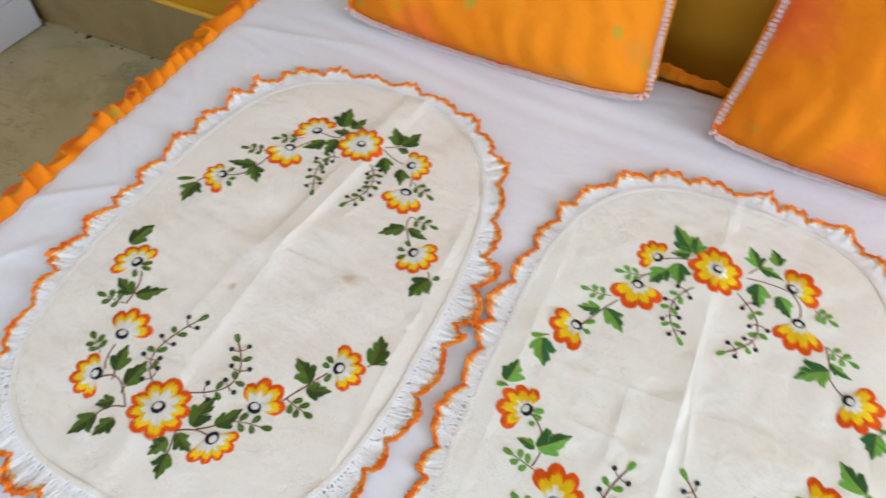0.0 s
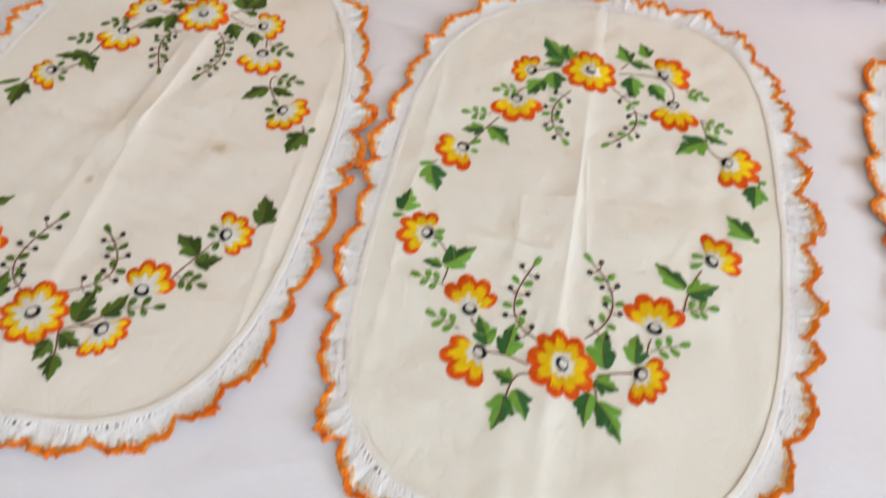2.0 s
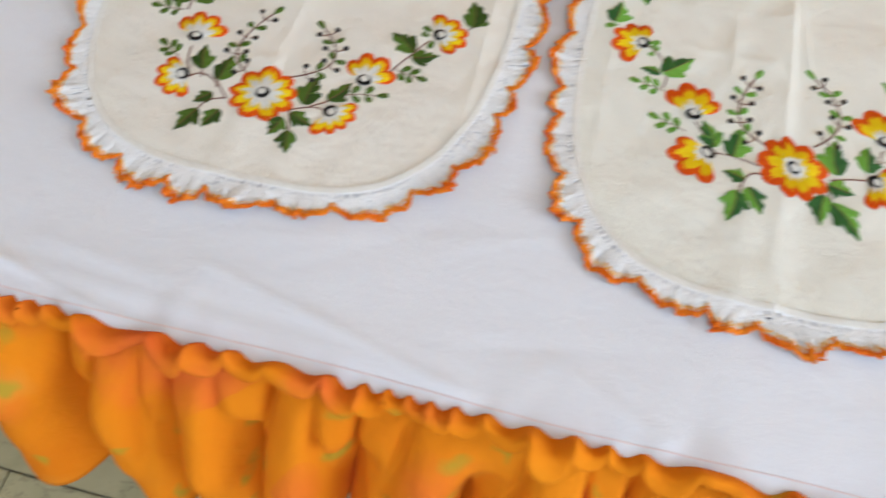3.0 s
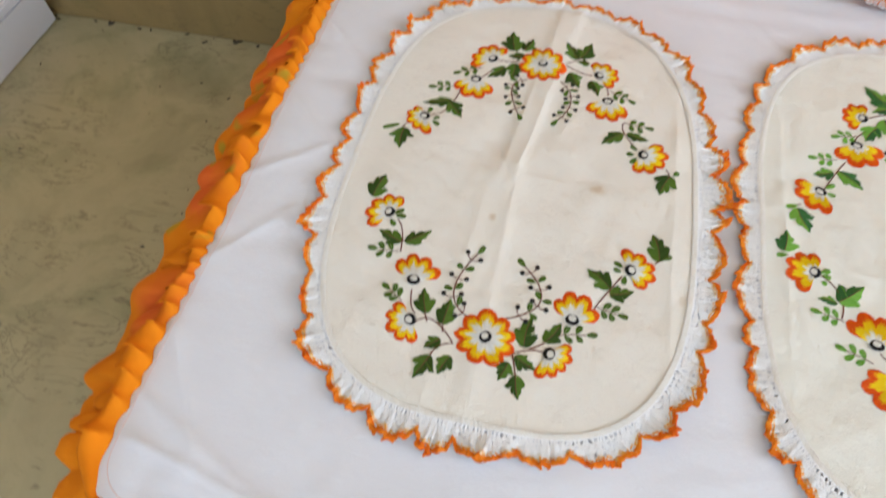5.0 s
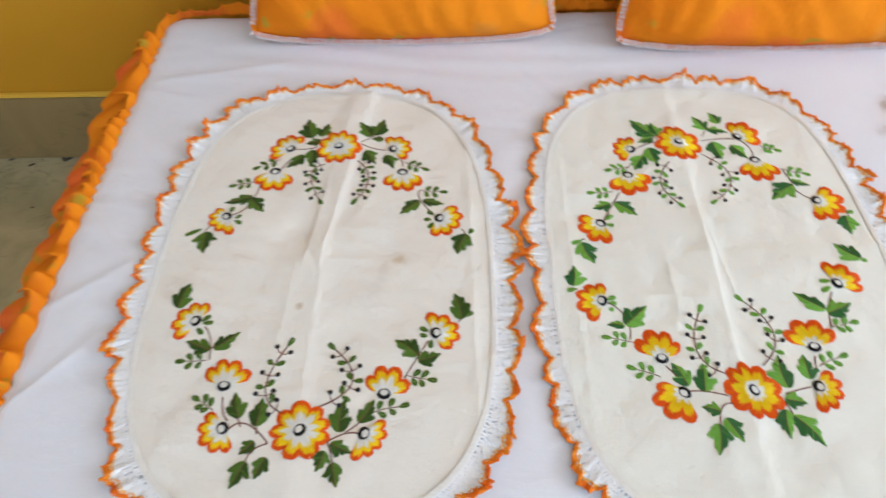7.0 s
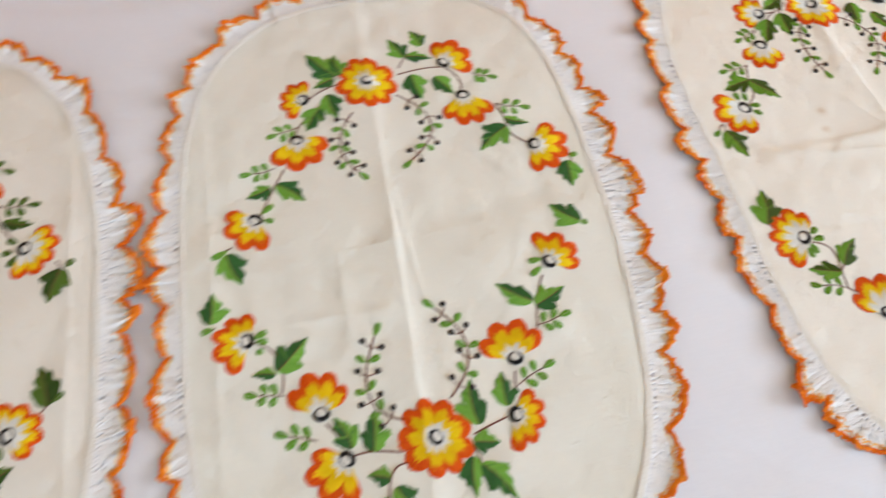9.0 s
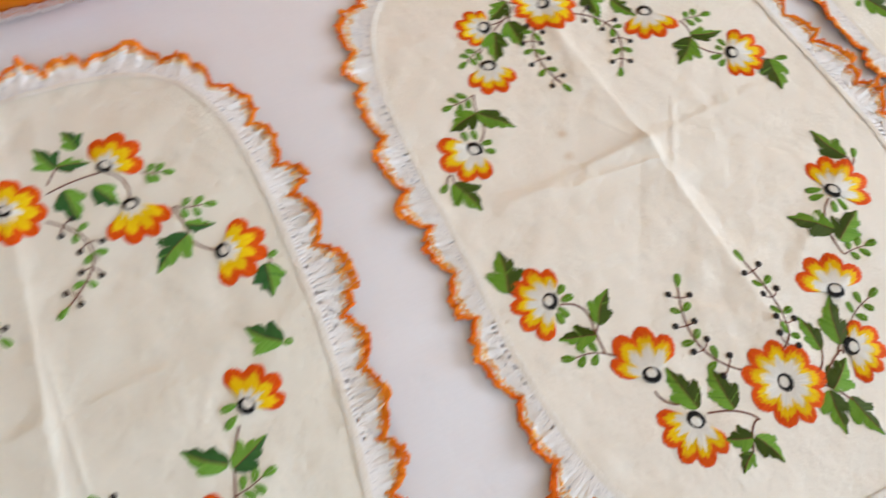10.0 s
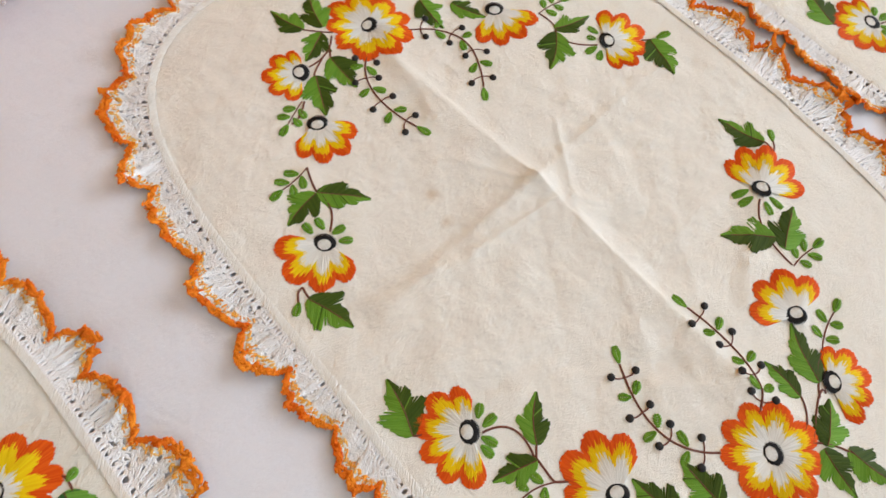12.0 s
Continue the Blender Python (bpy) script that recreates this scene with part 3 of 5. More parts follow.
A_STEMS_TOP = [
    (-0.029, 0.169, -0.036, 0.166, -0.054, 0.166), (-0.03, 0.172, -0.031, 0.179, -0.038, 0.189), (-0.058, 0.147, -0.064, 0.136, -0.068, 0.129), (-0.088, 0.114, -0.088, 0.097, -0.094, 0.082),
    (-0.094, 0.082, -0.1, 0.068, -0.112, 0.06), (-0.132, 0.046, -0.136, 0.041, -0.138, 0.034), (0.026, 0.172, 0.043, 0.164, 0.057, 0.162), (0.025, 0.175, 0.041, 0.187, 0.04, 0.192),
    (0.075, 0.144, 0.077, 0.139, 0.078, 0.132), (0.099, 0.095, 0.099, 0.081, 0.115, 0.057), (0.145, 0.035, 0.148, 0.031, 0.148, 0.026), (-0.11, -0.085, -0.102, -0.098, -0.098, -0.121),
    (-0.1, -0.111, -0.099, -0.108, -0.096, -0.108), (-0.077, -0.159, -0.074, -0.174, -0.068, -0.182), (-0.066, -0.19, -0.051, -0.185, -0.029, -0.203),
]
A_STEMS_LOW = [
    (-0.029, -0.203, -0.041, -0.209, -0.046, -0.22), (-0.061, -0.178, -0.058, -0.183, -0.056, -0.188), (-0.041, -0.188, -0.041, -0.191, -0.04, -0.195), (0.05, -0.195, 0.037, -0.195, 0.023, -0.202),
    (0.023, -0.202, 0.026, -0.211, 0.029, -0.221), (0.037, -0.194, 0.047, -0.187, 0.049, -0.183), (0.088, -0.142, 0.095, -0.129, 0.11, -0.103), (0.139, -0.083, 0.143, -0.079, 0.148, -0.075),
]
A_SPRIGS = [
    (-0.015, 0.139, -0.03, 0.123, -0.017, 0.083), (0.023, 0.144, 0.038, 0.116, 0.027, 0.083), (-0.019, -0.176, -0.039, -0.152, -0.025, -0.108), (0.012, -0.169, 0.04, -0.145, 0.021, -0.111),
]
B_FLOWERS_TOP = [
    (-0.003, 0.167, 0, 180, 180, 0.0274, 0.0281, 0.0288), (-0.062, 0.158, 167, 101, 77, 0.0219, 0.0216, 0.0224), (-0.073, 0.116, -103, 55, 105, 0.026, 0.0318, 0.023), (-0.116, 0.044, -122, 99, 60, 0.0213, 0.0283, 0.0259),
    (0.0717, 0.1773, 45, 86, 76, 0.0267, 0.0305, 0.0206), (0.0813, 0.1377, -90, 60, 63, 0.0273, 0.034, 0.0289), (0.1305, 0.0723, -23, 92, 84, 0.0257, 0.0313, 0.0267),
]
B_FLOWERS_LOW = [
    (-0.131, -0.059, 169, 103, 84, 0.0197, 0.0255, 0.0272), (-0.085, -0.124, 90, 71, 67, 0.0212, 0.031, 0.026), (-0.072, -0.158, -139, 80, 63, 0.0192, 0.0305, 0.0289), (-0.009, -0.157, 0, 180, 180, 0.0266, 0.0271, 0.0277),
    (0.0514, -0.1533, -22, 94, 81, 0.0262, 0.022, 0.0204), (0.0621, -0.113, 78, 62, 87, 0.0245, 0.0319, 0.0244), (0.1102, -0.0414, 33, 65, 79, 0.0238, 0.0269, 0.0287),
]
B_LEAVES_TOP = [
    (-0.03, 0.18, -0.053, 0.211, 0.38, -1), (-0.025, 0.18, -0.028, 0.206, 0.42, -1), (-0.032, 0.177, -0.051, 0.17, 0.4, -1), (-0.049, 0.146, -0.063, 0.124, 0.48, -1),
    (-0.04, 0.16, -0.035, 0.131, 0.42, -1), (-0.101, 0.072, -0.121, 0.066, 0.38, -1), (-0.095, 0.074, -0.074, 0.054, 0.36, -1), (-0.141, 0.016, -0.131, -0.012, 0.46, -1),
    (0.0364, 0.1922, 0.0257, 0.2158, 0.42, 1), (0.0556, 0.2028, 0.0482, 0.2236, 0.42, 1), (0.0385, 0.1923, 0.0621, 0.185, 0.25, 1), (0.0396, 0.1693, 0.0439, 0.1404, 0.44, 1),
    (0.0599, 0.162, 0.0738, 0.1404, 0.42, 1), (0.1124, 0.0957, 0.0835, 0.0757, 0.42, 1), (0.1124, 0.1047, 0.1327, 0.0963, 0.27, 1), (0.1552, 0.0501, 0.1519, 0.024, 0.5, 1),
]
B_LEAVES_LOW = [
    (-0.157, -0.04, -0.154, -0.016, 0.5, -1), (-0.114, -0.088, -0.13, -0.086, 0.32, -1), (-0.112, -0.086, -0.088, -0.065, 0.4, -1), (-0.067, -0.151, -0.077, -0.128, 0.4, -1),
    (-0.053, -0.157, -0.048, -0.129, 0.42, -1), (-0.045, -0.177, -0.06, -0.172, 0.46, -1), (-0.05, -0.189, -0.056, -0.216, 0.4, -1), (-0.042, -0.184, -0.032, -0.205, 0.42, -1),
    (0.0235, -0.1542, 0.0246, -0.1212, 0.37, 1), (0.0471, -0.1455, 0.0492, -0.1204, 0.42, 1), (0.0171, -0.1654, 0.0353, -0.1698, 0.46, 1), (0.0139, -0.1755, 0.0107, -0.2017, 0.38, 1),
    (0.0193, -0.1814, 0.0375, -0.2088, 0.32, 1), (0.0877, -0.0711, 0.0631, -0.0509, 0.32, 1), (0.0899, -0.0751, 0.1156, -0.0642, 0.42, 1), (0.1466, -0.0102, 0.1263, 0.0101, 0.44, 1),
]
B_FRONDS = [
    (-0.07, 0.13, -0.089, 0.125), (-0.095, 0.091, -0.115, 0.089), (0.0952, 0.1621, 0.1091, 0.1556), (0.1091, 0.1226, 0.1295, 0.1152),
    (-0.109, -0.105, -0.128, -0.101), (-0.09, -0.142, -0.11, -0.134), (0.0588, -0.1331, 0.0813, -0.1243), (0.0845, -0.0912, 0.1049, -0.0876),
]
B_LEAFLETS = [
    (-0.11, 0.049, -0.101, 0.056), (-0.109, 0.043, -0.102, 0.04), (-0.126, -0.058, -0.117, -0.054), (-0.125, -0.061, -0.117, -0.062),
    (-0.122, -0.071, -0.124, -0.067), (0.1049, -0.0376, 0.0942, -0.0379), (0.1027, -0.0446, 0.0931, -0.05), (-0.14, 0.02, -0.152, 0.014),
    (-0.155, -0.044, -0.164, -0.046), (0.1466, -0.0122, 0.153, -0.012), (0.1584, 0.0542, 0.1658, 0.0564),
]
B_STEMS_TOP = [
    (-0.028, 0.17, -0.045, 0.165, -0.058, 0.158), (-0.027, 0.175, -0.034, 0.185, -0.042, 0.195), (-0.073, 0.122, -0.068, 0.132, -0.048, 0.15), (-0.087, 0.089, -0.099, 0.07, -0.112, 0.047),
    (-0.137, 0.022, -0.144, 0.018, -0.147, 0.016), (0.0268, 0.1719, 0.0492, 0.1746, 0.0674, 0.1732), (0.0289, 0.1789, 0.0353, 0.1882, 0.0407, 0.1953), (0.0706, 0.1733, 0.0813, 0.1587, 0.0813, 0.1427),
    (0.1081, 0.1225, 0.1124, 0.1047, 0.1124, 0.0957), (0.1102, 0.0956, 0.1177, 0.0829, 0.1284, 0.0742), (0.1584, 0.0582, 0.1594, 0.0542, 0.1584, 0.0462), (-0.154, -0.044, -0.156, -0.045, -0.161, -0.045),
    (-0.126, -0.061, -0.11, -0.078, -0.111, -0.103), (-0.083, -0.131, -0.075, -0.142, -0.069, -0.151), (-0.068, -0.157, -0.053, -0.157, -0.034, -0.162),
]
B_STEMS_LOW = [
    (-0.031, -0.17, -0.042, -0.173, -0.048, -0.189), (0.0449, -0.1535, 0.031, -0.157, 0.0182, -0.1604), (0.0161, -0.1675, 0.0182, -0.1754, 0.0193, -0.1814), (0.0599, -0.122, 0.0578, -0.1281, 0.0567, -0.1361),
    (0.1017, -0.0517, 0.092, -0.071, 0.0856, -0.0942),
]
B_SPRIGS = [
    (-0.021, 0.135, -0.037, 0.104, -0.025, 0.073), (0.0214, 0.1497, 0.046, 0.1125, 0.0214, 0.0767), (-0.029, -0.14, -0.05, -0.116, -0.038, -0.074), (0.0075, -0.1318, 0.0289, -0.0981, 0.0107, -0.0606),
]
C_FLOWERS_TOP = [
    (-0.006, 0.182, 0, 180, 180, 0.0273, 0.0296, 0.0318), (-0.067, 0.179, 148, 93, 86, 0.0158, 0.0247, 0.0222), (-0.083, 0.141, -117, 54, 84, 0.0243, 0.0291, 0.0239), (-0.131, 0.072, -136, 97, 62, 0.0286, 0.0304, 0.026),
    (0.068, 0.176, 62, 105, 105, 0.021, 0.027, 0.021), (0.074, 0.138, -124, 45, 83, 0.0265, 0.0324, 0.0305), (0.119, 0.067, -41, 94, 104, 0.0212, 0.0305, 0.0268),
]
C_FLOWERS_LOW = [
    (-0.141, -0.066, 145, 102, 106, 0.0219, 0.0294, 0.0266), (-0.104, -0.142, 66, 52, 97, 0.0279, 0.0349, 0.0209), (-0.094, -0.18, -131, 96, 79, 0.0233, 0.0291, 0.0242), (-0.023, -0.186, 0, 180, 180, 0.027, 0.0284, 0.0298),
    (0.037, -0.186, -42, 79, 102, 0.0256, 0.0255, 0.0184), (0.054, -0.148, 58, 63, 98, 0.0261, 0.0305, 0.0251), (0.107, -0.081, 19, 75, 92, 0.0288, 0.0338, 0.0256),
]
C_LEAVES_TOP = [
    (-0.044, 0.208, -0.051, 0.235, 0.36, -1), (-0.032, 0.201, -0.021, 0.231, 0.36, -1), (-0.036, 0.197, -0.059, 0.185, 0.42, -1), (-0.044, 0.177, -0.045, 0.147, 0.42, -1),
    (-0.061, 0.171, -0.075, 0.142, 0.4, -1), (0.038, 0.178, 0.035, 0.149, 0.4, 1), (0.054, 0.162, 0.065, 0.137, 0.34, -1), (-0.114, 0.101, -0.091, 0.077, 0.32, -1),
    (-0.115, 0.101, -0.141, 0.095, 0.42, -1), (-0.16, 0.05, -0.151, 0.02, 0.42, -1), (0.097, 0.098, 0.126, 0.091, 0.28, 1), (0.095, 0.095, 0.068, 0.075, 0.4, 1),
    (0.146, 0.048, 0.135, 0.016, 0.42, 1), (0.138, -0.06, 0.129, -0.028, 0.32, -1), (0.086, -0.108, 0.061, -0.084, 0.36, -1), (0.085, -0.117, 0.114, -0.103, 0.4, -1),
]
C_LEAVES_LOW = [
    (-0.165, -0.047, -0.156, -0.015, 0.42, 1), (-0.118, -0.095, -0.098, -0.075, 0.36, 1), (-0.124, -0.101, -0.149, -0.093, 0.33, 1), (-0.088, -0.174, -0.092, -0.142, 0.38, 1),
    (-0.066, -0.185, -0.065, -0.154, 0.42, 1), (0.015, -0.178, 0.016, -0.152, 0.34, 1), (0.031, -0.181, 0.048, -0.149, 0.32, 1), (0.003, -0.204, 0.028, -0.191, 0.42, -1),
    (0.0, -0.204, -0.007, -0.232, 0.36, -1), (0.011, -0.214, 0.015, -0.243, 0.36, -1), (-0.066, -0.206, -0.084, -0.199, 0.5, 1), (-0.064, -0.207, -0.056, -0.228, 0.42, 1),
    (-0.072, -0.214, -0.085, -0.222, 0.4, 1),
]
C_FRONDS = [
    (-0.08, 0.161, -0.098, 0.152), (-0.108, 0.119, -0.129, 0.116), (0.097, 0.115, 0.118, 0.113), (0.08, -0.128, 0.1, -0.129),
    (0.048, -0.172, 0.075, -0.163), (-0.123, -0.116, -0.145, -0.109),
]
C_LEAFLETS = [
    (-0.133, 0.081, -0.133, 0.09), (-0.126, 0.079, -0.125, 0.088), (-0.124, 0.074, -0.115, 0.073), (-0.124, 0.068, -0.117, 0.063),
    (0.119, 0.075, 0.117, 0.084), (0.114, 0.073, 0.11, 0.078), (0.11, 0.068, 0.099, 0.069), (0.11, 0.064, 0.102, 0.059),
    (0.101, -0.076, 0.089, -0.072), (0.099, -0.081, 0.087, -0.079), (0.101, -0.088, 0.097, -0.097), (0.107, -0.088, 0.107, -0.099),
    (-0.133, -0.064, -0.126, -0.059), (-0.134, -0.069, -0.124, -0.069), (-0.138, -0.072, -0.134, -0.081), (-0.141, -0.075, -0.14, -0.084),
    (-0.165, 0.052, -0.172, 0.047), (0.144, -0.064, 0.151, -0.057), (0.15, 0.046, 0.162, 0.043),
]
C_STEMS_TOP = [
    (-0.029, 0.193, -0.037, 0.2, -0.044, 0.208), (-0.032, 0.191, -0.044, 0.182, -0.06, 0.18), (-0.038, 0.186, -0.042, 0.18, -0.044, 0.176), (-0.047, 0.181, -0.058, 0.175, -0.062, 0.171),
    (-0.079, 0.16, -0.088, 0.153, -0.096, 0.151), (-0.108, 0.119, -0.112, 0.109, -0.114, 0.101), (-0.114, 0.101, -0.114, 0.088, -0.124, 0.076), (-0.158, 0.058, -0.162, 0.057, -0.166, 0.051),
    (-0.158, 0.058, -0.159, 0.053, -0.159, 0.049), (0.097, 0.115, 0.099, 0.103, 0.095, 0.095), (0.096, 0.097, 0.096, 0.083, 0.111, 0.069), (0.141, 0.052, 0.145, 0.049, 0.147, 0.047),
    (0.137, -0.068, 0.139, -0.064, 0.138, -0.059), (0.138, -0.069, 0.142, -0.067, 0.145, -0.063), (0.1, -0.085, 0.085, -0.1, 0.08, -0.127),
]
C_STEMS_LOW = [
    (-0.165, -0.047, -0.163, -0.049, -0.161, -0.05), (-0.136, -0.071, -0.122, -0.081, -0.124, -0.1), (-0.118, -0.095, -0.121, -0.098, -0.123, -0.1), (-0.123, -0.1, -0.124, -0.111, -0.124, -0.115),
    (-0.124, -0.115, -0.122, -0.117, -0.118, -0.12), (-0.054, -0.199, -0.064, -0.188, -0.084, -0.18), (-0.055, -0.198, -0.063, -0.202, -0.071, -0.214), (0.029, -0.188, 0.024, -0.186, -0.002, -0.198),
    (0.032, -0.181, 0.028, -0.183, 0.024, -0.187), (0.016, -0.178, 0.01, -0.186, -0.001, -0.191), (-0.002, -0.198, 0.005, -0.205, 0.011, -0.217), (0.047, -0.172, 0.037, -0.176, 0.031, -0.181),
    (-0.108, -0.152, -0.105, -0.161, -0.098, -0.167),
]
C_SPRIGS = [
    (-0.016, 0.167, -0.038, 0.142, -0.035, 0.098), (0.01, 0.164, 0.038, 0.135, 0.021, 0.093), (-0.045, -0.166, -0.062, -0.136, -0.05, -0.096), (-0.012, -0.167, 0.006, -0.146, 0.006, -0.1),
]

DRAWINGS = {
    "a": (A_FLOWERS_TOP + A_FLOWERS_LOW, A_LEAVES_TOP + A_LEAVES_LOW, A_FRONDS, A_LEAFLETS, A_STEMS_TOP + A_STEMS_LOW, A_SPRIGS),
    "b": (B_FLOWERS_TOP + B_FLOWERS_LOW, B_LEAVES_TOP + B_LEAVES_LOW, B_FRONDS, B_LEAFLETS, B_STEMS_TOP + B_STEMS_LOW, B_SPRIGS),
    "c": (C_FLOWERS_TOP + C_FLOWERS_LOW, C_LEAVES_TOP + C_LEAVES_LOW, C_FRONDS, C_LEAFLETS, C_STEMS_TOP + C_STEMS_LOW, C_SPRIGS),
}

# where each mat lies, its outline, folds and threads
MATS = {
    "a": dict(key="a", hang=(1.0, 0.0, 0.0, 0.0), eye=0.0056, drawing="a", shift=(0.0, 0.0), band=0.77, crumpled=16, lace=0.0285, at=(0.002, 0.190), half=(0.175, 0.268), power=(2.6, 2.9, 3.0, 3.3), green="olive", white=0.64, yellow=0.84, seed=11,
              label="cream oval mat, dark olive embroidery, curling orange crochet border",
              folds=[(0.034, 0.27, -0.004, 0.01, 0.0024, 0.0055, 0.001), (0.010, 0.26, -0.022, 0.0, 0.0016, 0.005, -0.001), (-0.004, 0.01, -0.006, -0.26, 0.0020, 0.009, 0.0008), (-0.03, 0.0, -0.045, -0.26, 0.0014, 0.009, 0.0),
                     (-0.17, -0.004, 0.17, 0.0, 0.0004, 0.004, 0.0002), (0.155, 0.2, 0.155, -0.2, 0.0015, 0.006, 0.0)]),
    "b": dict(key="b", hang=(0.98, 0.035, 0.075, 0.02), eye=0.0056, drawing="b", shift=(0.0, 0.0), band=0.74, crumpled=18, lace=0.0295, at=(0.417, 0.188), half=(0.1745, 0.275), power=(3.7, 2.7, 3.5, 3.1), green="bright", white=0.42, yellow=0.79, seed=12,
              label="cream oval mat, bright green embroidery, orange crochet border",
              folds=[(0.004, 0.27, -0.007, 0.005, 0.0022, 0.005, 0.0012), (-0.007, 0.005, -0.022, -0.27, 0.0026, 0.006, 0.001), (-0.03, -0.1, -0.05, -0.27, 0.0013, 0.01, 0.0),
                     (-0.17, -0.006, 0.17, 0.012, 0.0006, 0.004, 0.0003), (-0.150, 0.2, -0.158, -0.22, 0.0012, 0.006, 0.0), (0.03, -0.12, 0.05, -0.27, 0.0012, 0.010, 0.0)]),
    "c": dict(key="c", hang=(1.0, 0.04, 0.02, 0.0), eye=0.0062, drawing="c", shift=(0.0, 0.0), band=0.70, crumpled=70, lace=0.0305, at=(0.886, 0.190), half=(0.179, 0.271), power=(3.3, 3.9, 3.3, 3.3), green="leaf", white=0.64, yellow=0.835, seed=13,
              label="creased cream oval mat, leaf green embroidery, orange crochet border",
              folds=[(-0.012, 0.15, -0.002, 0.022, 0.0030, 0.008, 0.0012), (-0.002, 0.022, -0.002, -0.15, 0.0034, 0.008, 0.0016), (-0.002, -0.15, 0.02, -0.27, 0.0022, 0.008, 0.001),
                     (-0.13, 0.018, -0.002, 0.022, 0.0012, 0.0035, 0.0008), (-0.002, 0.022, 0.14, 0.03, 0.0012, 0.0035, 0.0006), (0.01, 0.24, -0.02, 0.10, 0.0018, 0.007, -0.0008)]),
    "d": dict(key="d", hang=(1.0, 0.0, 0.0, 0.0), eye=0.0062, drawing="c", shift=(0.012, 0.010), band=0.71, crumpled=16, lace=0.0300, at=(1.306, 0.196), half=(0.176, 0.270), power=(3.3, 3.3, 3.3, 3.3), green="leaf", white=0.62, yellow=0.83, seed=14,
              label="cream oval embroidered mat with a thick ruffled orange crochet border",
              folds=[(0.012, 0.27, 0.0, 0.0, 0.003, 0.006, 0.001), (0.0, 0.0, 0.0, -0.27, 0.003, 0.006, 0.001), (-0.17, 0.0, 0.17, 0.0, 0.001, 0.004, 0.0004)]),
}


def oval(half, count, power, hang):
    """Evenly spaced points and outward normals round a squarish oval, anticlockwise from its east end."""
    a = np.linspace(0, 2 * math.pi, 6001)
    c, s = np.cos(a), np.sin(a)
    e = np.where(s >= 0, np.where(c >= 0, power[0], power[1]), np.where(c < 0, power[2], power[3]))
    p = np.stack([half[0] * np.sign(c) * np.abs(c) ** (2 / e), half[1] * np.sign(s) * np.abs(s) ** (2 / e)], 1)
    p[:, 1] = np.where(p[:, 1] > 0, p[:, 1] * hang[0], p[:, 1])
    east = np.clip(p[:, 0] / half[0] + 0.2, 0, 1)
    p[:, 0] = p[:, 0] + np.where(p[:, 1] < 0, hang[1] + (hang[2] - hang[1]) * east, hang[3] * east) * p[:, 1]
    run = np.concatenate([[0], np.cumsum(np.linalg.norm(np.diff(p, axis=0), axis=1))])
    at = np.linspace(0, run[-1], count, endpoint=False)
    q = np.stack([np.interp(at, run, p[:, 0]), np.interp(at, run, p[:, 1])], 1)
    t = np.roll(q, -1, 0) - np.roll(q, 1, 0)
    t /= np.linalg.norm(t, axis=1, keepdims=True)
    return q, np.stack([t[:, 1], -t[:, 0]], 1)


class Mat:
    """One mat: the lie of its cloth, and the way from the drawing to the cloth."""

    def __init__(self, spec):
        self.spec, self.at = spec, np.array(spec["at"])
        self.soft, self.small = waves(spec["seed"], 9, 0.07, 0.2), waves(spec["seed"] + 50, 8, 0.02, 0.05)
        self.shift = np.array(spec["shift"])
        self.rng = np.random.RandomState(spec["seed"])
        dice = np.random.RandomState(spec["seed"] + 90)
        self.crumples = []
        for i in range(spec["crumpled"]):
            x, y, a, ln = dice.uniform(-0.15, 0.15), dice.uniform(-0.24, 0.24), dice.uniform(0, 3.14), dice.uniform(0.03, 0.10)
            self.crumples.append((x, y, x + ln * math.cos(a), y + ln * math.sin(a), dice.uniform(-0.0013, 0.0015), dice.uniform(0.0025, 0.006), dice.uniform(-0.0003, 0.0003)))

    def place(self, p):
        return np.asarray(p, float).reshape(-1, 2) + self.shift

    def height(self, x, y):
        """Height of the cloth above the mat's origin."""
        x, y = np.asarray(x, float), np.asarray(y, float)
        h = 0.0008 * self.soft(x, y) + 0.00034 * self.small(x, y)
        for f in self.spec["folds"] + self.crumples:
            h = h + crease(x, y, *f)
        return h

    def on(self, p, lift=0.0):
        p = np.asarray(p, float).reshape(-1, 2)
        return np.concatenate([p, (self.height(p[:, 0], p[:, 1]) + lift)[:, None]], 1)


def bent(a, b, count, bow):
    a, b = np.asarray(a, float), np.asarray(b, float)
    t = np.linspace(0, 1, count)[:, None]
    d = b - a
    return a + d * t + np.array([-d[1], d[0]]) * bow * np.sin(math.pi * t)


def leaflet(work, mat, a, b, slot, wide=0.0022):
    """A small oval leaf of slanting stitches."""
    a, b = np.asarray(a, float), np.asarray(b, float)
    d = b - a
    n = max(5, int(np.linalg.norm(d) / 0.0011))
    t = np.linspace(0.04, 0.9, n)[:, None]
    nrm = np.array([-d[1], d[0]]) / max(np.linalg.norm(d), 1e-6)
    reach = wide * np.sin(math.pi * np.clip(t * 0.92 + 0.06, 0, 1)) ** 0.7
    for s in (-1, 1):
        work.strips(mat.on(a + d * t, 0.0003), mat.on(a + d * np.minimum(t + 0.16, 1) + s * nrm * reach, 0.0001), 0.0014, 0.0010, slot)


